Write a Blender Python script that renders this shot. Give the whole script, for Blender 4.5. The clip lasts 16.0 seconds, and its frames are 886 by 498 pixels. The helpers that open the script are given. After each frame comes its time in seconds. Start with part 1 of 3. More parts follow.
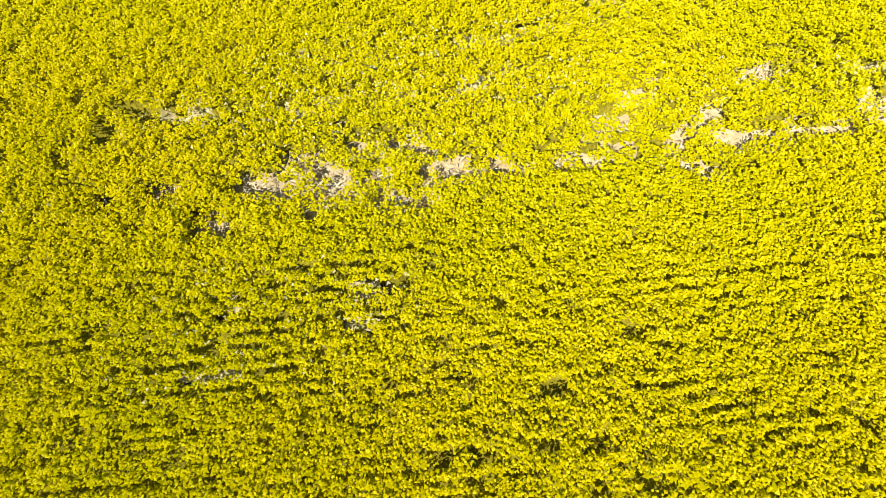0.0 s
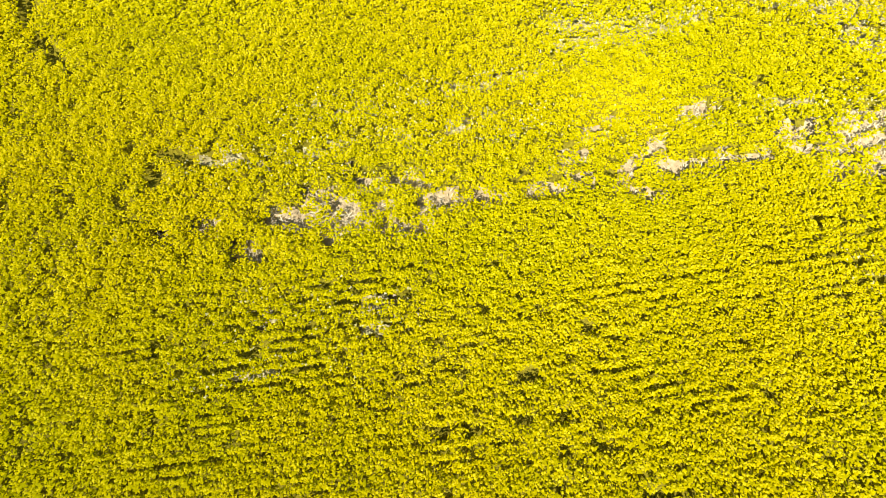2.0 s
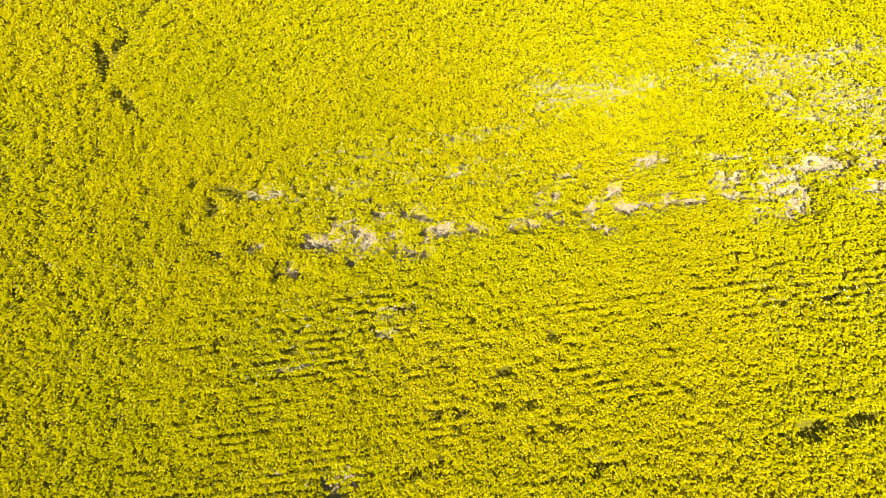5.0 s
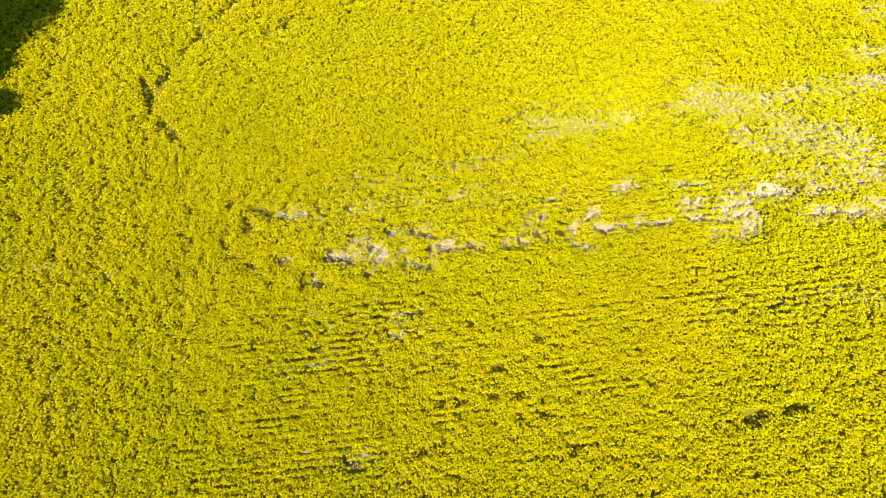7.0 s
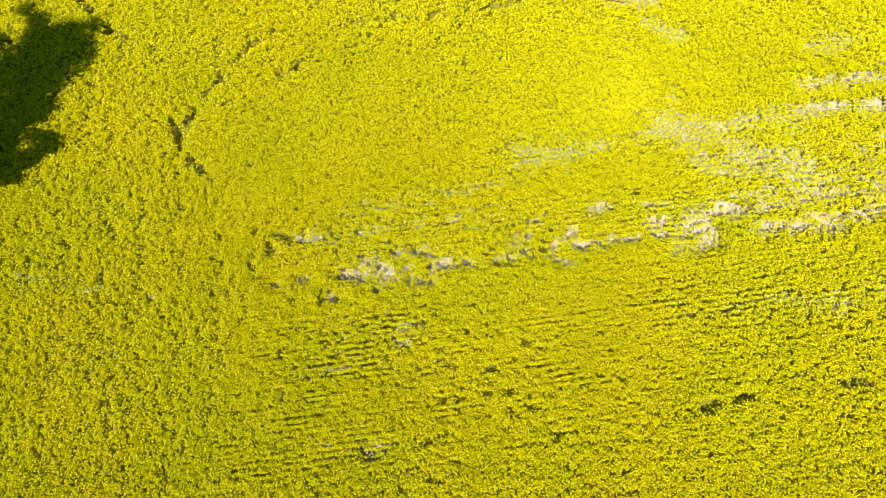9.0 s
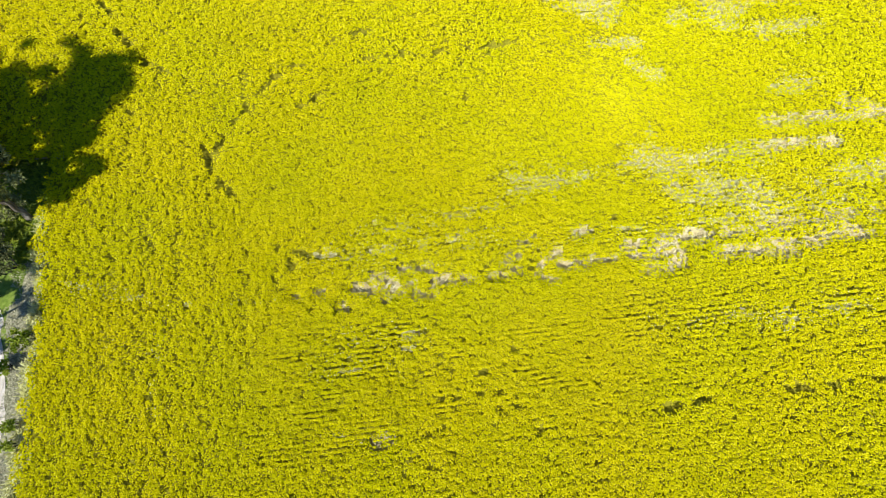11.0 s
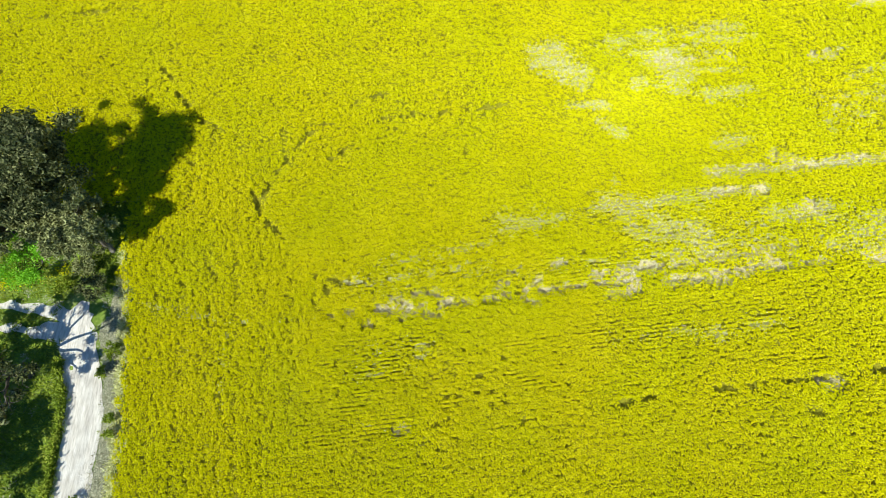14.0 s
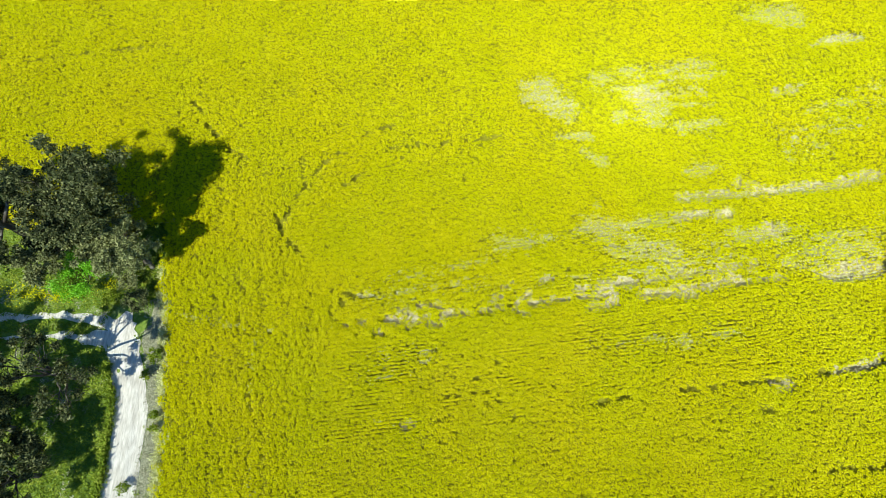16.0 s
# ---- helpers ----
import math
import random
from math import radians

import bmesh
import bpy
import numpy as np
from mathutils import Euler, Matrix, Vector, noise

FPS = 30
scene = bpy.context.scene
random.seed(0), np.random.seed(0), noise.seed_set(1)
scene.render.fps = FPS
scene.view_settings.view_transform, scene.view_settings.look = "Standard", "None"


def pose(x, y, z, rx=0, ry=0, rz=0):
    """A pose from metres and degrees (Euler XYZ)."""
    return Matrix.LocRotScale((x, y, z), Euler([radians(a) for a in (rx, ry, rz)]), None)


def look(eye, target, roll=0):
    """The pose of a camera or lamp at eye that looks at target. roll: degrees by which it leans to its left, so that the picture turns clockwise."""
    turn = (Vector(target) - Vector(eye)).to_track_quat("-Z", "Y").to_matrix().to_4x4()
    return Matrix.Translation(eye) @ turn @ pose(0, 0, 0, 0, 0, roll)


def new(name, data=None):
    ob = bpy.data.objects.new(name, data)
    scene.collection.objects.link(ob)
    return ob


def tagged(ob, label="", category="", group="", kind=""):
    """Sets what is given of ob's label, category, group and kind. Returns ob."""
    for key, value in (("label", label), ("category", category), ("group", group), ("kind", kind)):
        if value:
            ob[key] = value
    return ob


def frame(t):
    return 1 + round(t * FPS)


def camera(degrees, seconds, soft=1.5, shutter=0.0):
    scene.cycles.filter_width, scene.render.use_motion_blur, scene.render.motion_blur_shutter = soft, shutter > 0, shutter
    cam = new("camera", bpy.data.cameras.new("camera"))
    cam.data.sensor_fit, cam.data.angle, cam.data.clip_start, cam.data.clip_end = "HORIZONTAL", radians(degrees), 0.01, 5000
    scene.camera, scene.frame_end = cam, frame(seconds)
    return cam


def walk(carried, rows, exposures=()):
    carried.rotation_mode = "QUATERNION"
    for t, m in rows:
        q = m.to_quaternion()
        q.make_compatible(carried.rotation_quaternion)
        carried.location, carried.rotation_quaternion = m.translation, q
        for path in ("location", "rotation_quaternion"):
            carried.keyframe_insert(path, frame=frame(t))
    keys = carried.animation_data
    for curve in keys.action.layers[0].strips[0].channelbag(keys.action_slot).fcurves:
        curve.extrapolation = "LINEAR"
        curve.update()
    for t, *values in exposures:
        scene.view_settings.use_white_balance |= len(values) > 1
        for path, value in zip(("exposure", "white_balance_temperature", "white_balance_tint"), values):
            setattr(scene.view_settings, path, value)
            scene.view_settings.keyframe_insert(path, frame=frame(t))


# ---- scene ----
cam = camera(84.0, 16.0, 0.85)
PATH = [
    (0, (1.513, -3.658, 12.180), (1.4731, -2.9473, 10.3108), -4.59),
    (0.5, (1.544, -3.731, 12.752), (1.5141, -3.0262, 10.8808), -5.42),
    (1, (1.610, -3.838, 13.543), (1.5876, -3.1370, 11.6693), -6.07),
    (1.5, (1.647, -3.937, 14.361), (1.6204, -3.2412, 12.4860), -5.97),
    (2, (1.702, -4.051, 15.148), (1.6709, -3.3588, 13.2713), -5.78),
    (2.5, (1.803, -4.165, 15.936), (1.7725, -3.4757, 14.0585), -6.04),
    (3, (1.912, -4.291, 16.672), (1.8789, -3.6025, 14.7944), -5.88),
    (3.5, (1.967, -4.422, 17.343), (1.9340, -3.7340, 15.4653), -5.87),
    (4, (1.981, -4.504, 17.997), (1.9396, -3.8137, 16.1200), -5.33),
    (6.5, (1.924, -5.075, 21.809), (1.8873, -4.3795, 19.9341), -5.36),
    (7, (1.927, -5.240, 22.740), (1.8862, -4.5438, 20.8656), -5.13),
    (7.5, (1.922, -5.346, 23.691), (1.8838, -4.6482, 21.8177), -5.28),
    (8, (1.963, -5.429, 24.617), (1.9307, -4.7329, 22.7421), -5.57),
    (8.5, (1.969, -5.463, 25.494), (1.9357, -4.7676, 23.6186), -5.40),
    (9, (1.977, -5.531, 26.419), (1.9469, -4.8385, 24.5433), -5.55),
    (11.5, (2.150, -5.816, 31.567), (2.1144, -5.1303, 29.6881), -5.20),
    (12, (2.112, -5.991, 32.949), (2.0757, -5.3036, 31.0708), -5.25),
    (12.5, (2.081, -6.191, 34.414), (2.0441, -5.4987, 32.5380), -5.23),
    (13, (2.031, -6.343, 35.862), (1.9943, -5.6497, 33.9861), -5.28),
    (13.5, (2.033, -6.442, 37.276), (1.9966, -5.7451, 35.4015), -5.24),
    (14, (2.045, -6.510, 38.634), (2.0086, -5.8137, 36.7597), -5.31),
    (14.5, (2.050, -6.560, 39.987), (2.0124, -5.8620, 38.1131), -5.26),
    (15, (2.101, -6.677, 41.417), (2.0626, -5.9789, 39.5438), -5.21),
    (15.5, (2.102, -6.813, 42.843), (2.0645, -6.1179, 40.9687), -5.37),
    (16, (2.122, -6.932, 44.274), (2.0841, -6.2339, 42.4005), -5.34),
]
EXPOSURES = [(0.0, 0.50, 6850, 9), (4.0, 0.54, 6940, 10), (7.0, 0.56, 6900, 9), (9.0, 0.55, 6560, 3), (12.5, 0.55, 6260, -6), (16.0, 0.56, 6040, -15)]
walk(cam, [(t, look(eye, aim, lean)) for t, eye, aim, lean in PATH], EXPOSURES)

# ---- light ----
SUN_AZ = math.atan2(-0.327, -0.555)          # horizontal bearing of the sun, from +y towards +x
SUN_EL = radians(49.9)
world = bpy.data.worlds.new("sky")
scene.world = world
world.use_nodes = True
wn = world.node_tree.nodes
sky = wn.new("ShaderNodeTexSky")
sky.sky_type, sky.sun_disc = "NISHITA", False
sky.sun_elevation, sky.sun_rotation = SUN_EL, SUN_AZ
sky.air_density, sky.dust_density, sky.ozone_density = 1.0, 0.0, 8.0
wn["Background"].inputs[1].default_value = 0.11
world.node_tree.links.new(sky.outputs[0], wn["Background"].inputs[0])
sun_dir = Vector((math.sin(SUN_AZ) * math.cos(SUN_EL), math.cos(SUN_AZ) * math.cos(SUN_EL), math.sin(SUN_EL)))
sun = new("sun", bpy.data.lights.new("sun", "SUN"))
sun.data.energy, sun.data.angle, sun.data.color = 5.2, radians(0.6), (1.0, 0.95, 0.86)
sun.matrix_world = look(sun_dir * 200, (0, 0, 0))


# ---- materials ----
def material(name, stops, scale, rough=0.8, bump=0.0, bump_scale=20.0, island=0.0, through_light=0.0, broad=0.0, broad_scale=0.15, spec=0.3, stretch=(1, 1, 1), matt=0.0, tints=None):
    """Colour stops laid over fine noise, mixed with a per-island random and a broad noise; relief from a second fine noise."""
    m = bpy.data.materials.new(name)
    m.use_nodes = True
    nt = m.node_tree
    n, link = nt.nodes, nt.links.new
    bsdf = n["Principled BSDF"]
    geo = n.new("ShaderNodeNewGeometry")
    mapping = n.new("ShaderNodeMapping")
    mapping.inputs["Scale"].default_value = stretch
    link(geo.outputs["Position"], mapping.inputs[0])
    fine = n.new("ShaderNodeTexNoise")
    fine.inputs["Scale"].default_value, fine.inputs["Detail"].default_value = scale, 4
    link(mapping.outputs[0], fine.inputs[0])
    value = fine.outputs[0]
    if island:
        mix = n.new("ShaderNodeMix")
        mix.inputs[0].default_value = island
        link(value, mix.inputs[2])
        link(geo.outputs["Random Per Island"], mix.inputs[3])
        value = mix.outputs[0]
    if broad:
        wide = n.new("ShaderNodeTexNoise")
        wide.inputs["Scale"].default_value, wide.inputs["Detail"].default_value = broad_scale, 3
        link(geo.outputs["Position"], wide.inputs[0])
        mix = n.new("ShaderNodeMix")
        mix.inputs[0].default_value = broad
        link(value, mix.inputs[2])
        link(wide.outputs[0], mix.inputs[3])
        value = mix.outputs[0]
    ramp = n.new("ShaderNodeValToRGB")
    el = ramp.color_ramp.elements
    while len(el) < len(stops):
        el.new(0.5)
    for e, (p, c) in zip(el, stops):
        e.position, e.color = p, (*c, 1)
    link(value, ramp.inputs[0])
    colour = ramp.outputs[0]
    if tints:
        patches = n.new("ShaderNodeTexNoise")
        patches.inputs["Scale"].default_value, patches.inputs["Detail"].default_value = 0.13, 4
        link(geo.outputs["Position"], patches.inputs[0])
        hue = n.new("ShaderNodeValToRGB")
        hue.color_ramp.elements[0].position, hue.color_ramp.elements[0].color = 0.36, (*tints[0], 1)
        hue.color_ramp.elements[1].position, hue.color_ramp.elements[1].color = 0.64, (*tints[1], 1)
        link(patches.outputs[0], hue.inputs[0])
        blend = n.new("ShaderNodeMix")
        blend.data_type, blend.blend_type = "RGBA", "MULTIPLY"
        blend.inputs[0].default_value = 1.0
        link(colour, blend.inputs[6])
        link(hue.outputs[0], blend.inputs[7])
        colour = blend.outputs[2]
    link(colour, bsdf.inputs["Base Color"])
    bsdf.inputs["Roughness"].default_value = rough
    bsdf.inputs["Specular IOR Level"].default_value = spec
    bsdf.inputs["Diffuse Roughness"].default_value = matt
    if bump:
        rel = n.new("ShaderNodeTexNoise")
        rel.inputs["Scale"].default_value, rel.inputs["Detail"].default_value = bump_scale, 5
        link(mapping.outputs[0], rel.inputs[0])
        b = n.new("ShaderNodeBump")
        b.inputs["Strength"].default_value, b.inputs["Distance"].default_value = bump, 0.05
        link(rel.outputs[0], b.inputs["Height"])
        link(b.outputs[0], bsdf.inputs["Normal"])
    if through_light:
        tr = n.new("ShaderNodeBsdfTranslucent")
        link(colour, tr.inputs[0])
        ms = n.new("ShaderNodeMixShader")
        ms.inputs[0].default_value = through_light
        link(bsdf.outputs[0], ms.inputs[1])
        link(tr.outputs[0], ms.inputs[2])
        link(ms.outputs[0], n["Material Output"].inputs[0])
    return m


PETAL = material("canola_petals", [(0.25, (0.56, 0.51, 0.003)), (0.48, (0.72, 0.635, 0.005)), (0.72, (0.84, 0.76, 0.03))], 2.2, 0.7, island=0.45, through_light=0.4, broad=0.22, broad_scale=0.25, spec=0.02, matt=1.0, tints=((0.975, 1.004, 1.0), (1.012, 0.997, 1.0)))
# petal yellow darkened: shade under the heads is put into this colour
SHOOT_SHADED = material("shaded_canola_shoots", [(0.25, (0.42, 0.40, 0.004)), (0.5, (0.58, 0.53, 0.004)), (0.8, (0.70, 0.63, 0.006))], 2.2, 0.7, island=0.45, through_light=0.4, broad=0.22, broad_scale=0.25, spec=0.02, matt=1.0, tints=((0.975, 1.004, 1.0), (1.012, 0.997, 1.0)))
FAR_CROP = material("distant_canola", [(0.34, (0.16, 0.16, 0.006)), (0.47, (0.50, 0.46, 0.006)), (0.64, (0.86, 0.78, 0.03))], 4.5, 0.8, bump=1.0, bump_scale=6, broad=0.15, broad_scale=0.5, spec=0.02, matt=1.0)
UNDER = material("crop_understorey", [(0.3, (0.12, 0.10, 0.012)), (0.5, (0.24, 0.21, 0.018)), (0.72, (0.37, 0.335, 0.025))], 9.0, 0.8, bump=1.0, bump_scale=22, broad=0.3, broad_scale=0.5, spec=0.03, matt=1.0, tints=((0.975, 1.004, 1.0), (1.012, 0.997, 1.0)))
STUNTED = material("stunted_canola", [(0.2, (0.44, 0.42, 0.12)), (0.5, (0.65, 0.61, 0.27)), (0.85, (0.82, 0.78, 0.50))], 2.0, 0.8, island=0.6, through_light=0.3, spec=0.05, matt=1.0)
GREY_HAY = material("grey_dry_grass", [(0.2, (0.20, 0.17, 0.11)), (0.5, (0.34, 0.30, 0.21)), (0.85, (0.52, 0.47, 0.34))], 2.0, 0.9, island=0.6, spec=0.05)
LEAF = material("canola_leaves", [(0.2, (0.10, 0.125, 0.007)), (0.5, (0.22, 0.245, 0.010)), (0.85, (0.42, 0.40, 0.014))], 1.5, 0.6, island=0.6, through_light=0.2, spec=0.1)
STRAW = material("dry_straw", [(0.2, (0.26, 0.19, 0.10)), (0.45, (0.56, 0.48, 0.30)), (0.8, (0.80, 0.74, 0.56))], 2.0, 0.9, island=0.7, spec=0.05, matt=1.0)
SOIL = material("pale_soil", [(0.3, (0.36, 0.28, 0.16)), (0.5, (0.50, 0.41, 0.25)), (0.7, (0.62, 0.53, 0.36))], 5.0, 0.95, bump=1.0, bump_scale=11, broad=0.3, broad_scale=0.4, spec=0.05, matt=1.0)
TRACK = material("sandy_track", [(0.3, (0.44, 0.365, 0.32)), (0.48, (0.62, 0.54, 0.495)), (0.66, (0.78, 0.70, 0.655))], 3.2, 0.95, bump=1.0, bump_scale=16, broad=0.35, broad_scale=0.7, spec=0.05, stretch=(2.6, 0.35, 1), matt=1.0)
DIRT = material("stony_verge_dirt", [(0.32, (0.11, 0.11, 0.06)), (0.5, (0.26, 0.24, 0.15)), (0.66, (0.48, 0.44, 0.32))], 7.0, 0.95, bump=1.0, bump_scale=10, broad=0.3, broad_scale=0.8, spec=0.05, matt=1.0)
PALE_UNDER = material("thin_crop_litter", [(0.3, (0.26, 0.22, 0.09)), (0.5, (0.45, 0.395, 0.20)), (0.7, (0.62, 0.555, 0.36))], 6.0, 0.9, bump=1.0, bump_scale=16, broad=0.3, broad_scale=0.5, spec=0.03, matt=1.0)
VERGE = material("verge_turf", [(0.3, (0.08, 0.11, 0.02)), (0.5, (0.15, 0.20, 0.03)), (0.72, (0.28, 0.28, 0.10))], 4.0, 0.9, bump=0.8, bump_scale=18, broad=0.5, broad_scale=0.35, spec=0.1)
GRASS = material("green_grass", [(0.25, (0.075, 0.10, 0.010)), (0.5, (0.19, 0.24, 0.016)), (0.75, (0.42, 0.41, 0.06))], 1.2, 0.6, island=0.45, through_light=0.25, broad=0.5, broad_scale=0.8, spec=0.1)
GUM = material("gum_leaves", [(0.2, (0.02, 0.025, 0.008)), (0.5, (0.06, 0.066, 0.022)), (0.85, (0.28, 0.26, 0.11))], 1.0, 0.55, island=0.6, through_light=0.03, spec=0.12, broad=0.25, broad_scale=0.8)
SHRUB = material("shrub_leaves", [(0.2, (0.13, 0.32, 0.01)), (0.5, (0.24, 0.48, 0.02)), (0.85, (0.34, 0.56, 0.03))], 1.0, 0.5, island=0.6, through_light=0.3)
SAGE = material("sage_leaves", [(0.2, (0.08, 0.085, 0.028)), (0.5, (0.19, 0.19, 0.07)), (0.85, (0.38, 0.36, 0.17))], 1.0, 0.6, island=0.6, through_light=0.08, spec=0.12, broad=0.25, broad_scale=0.8)
# bark tones lowered, with the shade of the crowns put into the colour
BARK = material("gum_bark", [(0.3, (0.035, 0.026, 0.02)), (0.5, (0.08, 0.062, 0.05)), (0.72, (0.22, 0.19, 0.165))], 2.5, 0.9, bump=0.9, bump_scale=12, stretch=(1, 1, 0.25), spec=0.15)


# ---- mesh helpers ----
rng = np.random.default_rng(7)


def tri_mesh(name, v, f, mat):
    """A mesh from numpy arrays of vertices and triangles."""
    me = bpy.data.meshes.new(name)
    v, f = np.ascontiguousarray(v, np.float32), np.ascontiguousarray(f, np.int32)
    me.vertices.add(len(v))
    me.vertices.foreach_set("co", v.ravel())
    me.loops.add(f.size)
    me.loops.foreach_set("vertex_index", f.ravel())
    me.polygons.add(len(f))
    me.polygons.foreach_set("loop_start", np.arange(0, f.size, 3, dtype=np.int32))
    me.update(calc_edges=True)
    me.materials.append(mat)
    return me


def part(name, me, parent, label=""):
    ob = new(name, me)
    ob.parent = parent
    return tagged(ob, label) if label else ob


def lattice(ix, iy, seed):
    h = (ix.astype(np.int64) * 374761393 + iy.astype(np.int64) * 668265263 + seed * 974711) & 0x7FFFFFFF
    h = ((h ^ (h >> 13)) * 1274126177) & 0x7FFFFFFF
    return ((h ^ (h >> 16)) & 0xFFFF) / 65535.0


def vnoise(x, y, size, seed=0):
    """Smooth noise from 0 to 1 with lumps of that size in metres."""
    x, y = x / size + 1000, y / size + 1000
    ix, iy = np.floor(x), np.floor(y)
    fx, fy = x - ix, y - iy
    fx, fy = fx * fx * (3 - 2 * fx), fy * fy * (3 - 2 * fy)
    a, b = lattice(ix, iy, seed), lattice(ix + 1, iy, seed)
    c, d = lattice(ix, iy + 1, seed), lattice(ix + 1, iy + 1, seed)
    return (a * (1 - fx) + b * fx) * (1 - fy) + (c * (1 - fx) + d * fx) * fy


def seg_dist(x, y, x0, y0, x1, y1):
    dx, dy = x1 - x0, y1 - y0
    s = np.clip(((x - x0) * dx + (y - y0) * dy) / (dx * dx + dy * dy + 1e-9), 0, 1)
    return np.hypot(x - x0 - s * dx, y - y0 - s * dy)


# ---- plan of the field ----
ROW = radians(4.6)         # direction of the seed rows
HEAD = radians(95.6)         # direction of the headland rows, along the track
SPACING = 0.30
CORNER = (-25.7, 13.1)       # the field's inner corner by the gum trees


def crop_edge(y):
    """x of the field's edge beside the track."""
    return np.interp(y, (-83.6, -11.3, -6.0, -0.4, 3.9, 7.0, 11.2, 13.3), (-16.3, -22.8, -23.3, -24.0, -24.3, -25.4, -25.6, -25.6))


def in_crop(x, y):
    wob = (vnoise(x, y, 0.8, 3) - 0.5) * 0.8 + (vnoise(x, y, 0.25, 4) - 0.5) * 0.5
    beside = (x + wob > crop_edge(y))
    return beside | (y + wob > CORNER[1])


def in_headland(x, y):
    return x < np.interp(y, (-24.6, 5.0, 11.4, 15.9, 20.4, 22.0), (-13.4, -8.4, -13.9, -13.0, -9.2, -400))


# bare streaks along the rows: x0, y0, x1, y1, half width, bareness
BARE_NEAR = [
    (-2.6, 3.4, -1.9, 2.8, 0.29, 0.92), (-2.9, 2.7, -2.1, 2.2, 0.19, 0.80), (-1.9, 2.9, -1.3, 2.4, 0.25, 0.83), (-1.3, 2.8, -0.5, 2.7, 0.17, 0.92), (-0.6, 3, -0.3, 2.3, 0.21, 1.10), (-0.3, 2.4, 0.8, 2.1, 0.14, 1.00),
    (-0.1, 4, 0.8, 3.9, 0.19, 1.00), (-1.3, 4, -1, 3.9, 0.15, 0.92), (0.8, 2.7, 1.2, 3.3, 0.14, 0.90), (1, 3.1, 2.8, 3.1, 0.17, 1.10), (-4.2, 2.8, -3.5, 2.6, 0.19, 0.92), (-3.7, 2.9, -2.9, 2.5, 0.19, 0.83),
    (-6.5, 2.6, -5.8, 2.6, 0.15, 0.80), (-4.9, 1.8, -4.5, 1.6, 0.16, 0.80), (-7.9, 2.5, -7.5, 2.3, 0.15, 0.60), (-4.6, 2.9, -3.2, 2.7, 0.13, 0.60), (2.9, 2.9, 3.7, 2.9, 0.14, 0.50), (4.5, 3.2, 5.2, 3.2, 0.20, 1.10),
    (5.9, 3.6, 6.2, 3.6, 0.11, 0.90), (5.5, 4.3, 5.8, 4.5, 0.14, 1.00), (6.5, 5.4, 6.9, 5.5, 0.12, 0.80), (7.5, 3.5, 7.8, 3.8, 0.18, 1.10), (7.8, 2.9, 8, 3.1, 0.17, 1.10), (8.3, 2.8, 8.6, 2.8, 0.13, 0.60),
    (8.6, 4.4, 8.9, 4.7, 0.13, 1.00), (6.3, 4.5, 6.5, 4.5, 0.11, 0.60), (9, 3.7, 9.5, 3.7, 0.19, 1.00), (9.6, 3.8, 10, 3.9, 0.16, 1.00), (10.4, 3.8, 10.9, 3.9, 0.16, 1.00), (10.9, 3.9, 11.3, 4, 0.16, 0.90),
    (11.8, 3.9, 12.4, 3.9, 0.16, 0.80), (12, 3.9, 12.7, 4.2, 0.16, 0.90), (13.4, 4.2, 13.7, 4.2, 0.16, 0.90), (14, 4.2, 14.5, 4.1, 0.16, 1.00), (14.7, 4, 15.2, 4, 0.14, 0.90), (15.2, 4.3, 16, 4.5, 0.19, 1.26),
    (16.2, 4, 16.6, 4.2, 0.27, 1.26), (15.9, 3.4, 16.7, 3.6, 0.24, 1.26), (15.5, 3.1, 16.1, 3.3, 0.17, 0.92), (14, 3.1, 15.5, 3.2, 0.14, 0.60), (9.8, 5.6, 10.4, 5.8, 0.17, 0.90), (10.5, 5.9, 11.2, 6.2, 0.21, 1.10),
    (17.1, 5.3, 17.7, 5.5, 0.19, 1.26), (17.9, 5.5, 18.4, 5.6, 0.17, 1.15), (15.7, 5.4, 16.2, 5.4, 0.16, 0.69), (7.9, 4.2, 8.4, 4.3, 0.11, 0.40),
]
BARE_MORE = [
    (-2.6, -6.3, -1.9, -6.3, 0.24, 0.50), (19.3, 4, 28.2, 5.2, 0.31, 0.68), (21.6, 4.2, 23.5, 4.3, 0.42, 0.72), (28.2, 4.8, 32.9, 5.3, 0.21, 0.58),
]
BARE_FAR = [
    (35.4, 5.3, 43.4, 6.1, 0.47, 0.59), (24.3, 13.6, 38.1, 14.2, 0.39, 0.56), (38.2, 14.3, 44, 15.1, 0.39, 0.59), (24.4, 11.7, 28.7, 11.8, 0.44, 0.56), (31.2, 9.7, 32.5, 9.6, 0.64, 0.50), (42.8, 31.6, 46.6, 32, 0.5, 0.56),
    (37, 25.2, 38.6, 25.5, 0.48, 0.50), (29.2, -4.3, 30.2, -4.2, 0.39, 0.46), (34.3, -3.2, 39.2, -2.3, 0.29, 0.43), (30.6, 14.9, 31.6, 14.5, 0.56, 0.43), (22, 25.7, 29, 25.9, 0.3, 0.50), (13.2, 4.6, 30, 6.6, 0.31, 0.43),
]
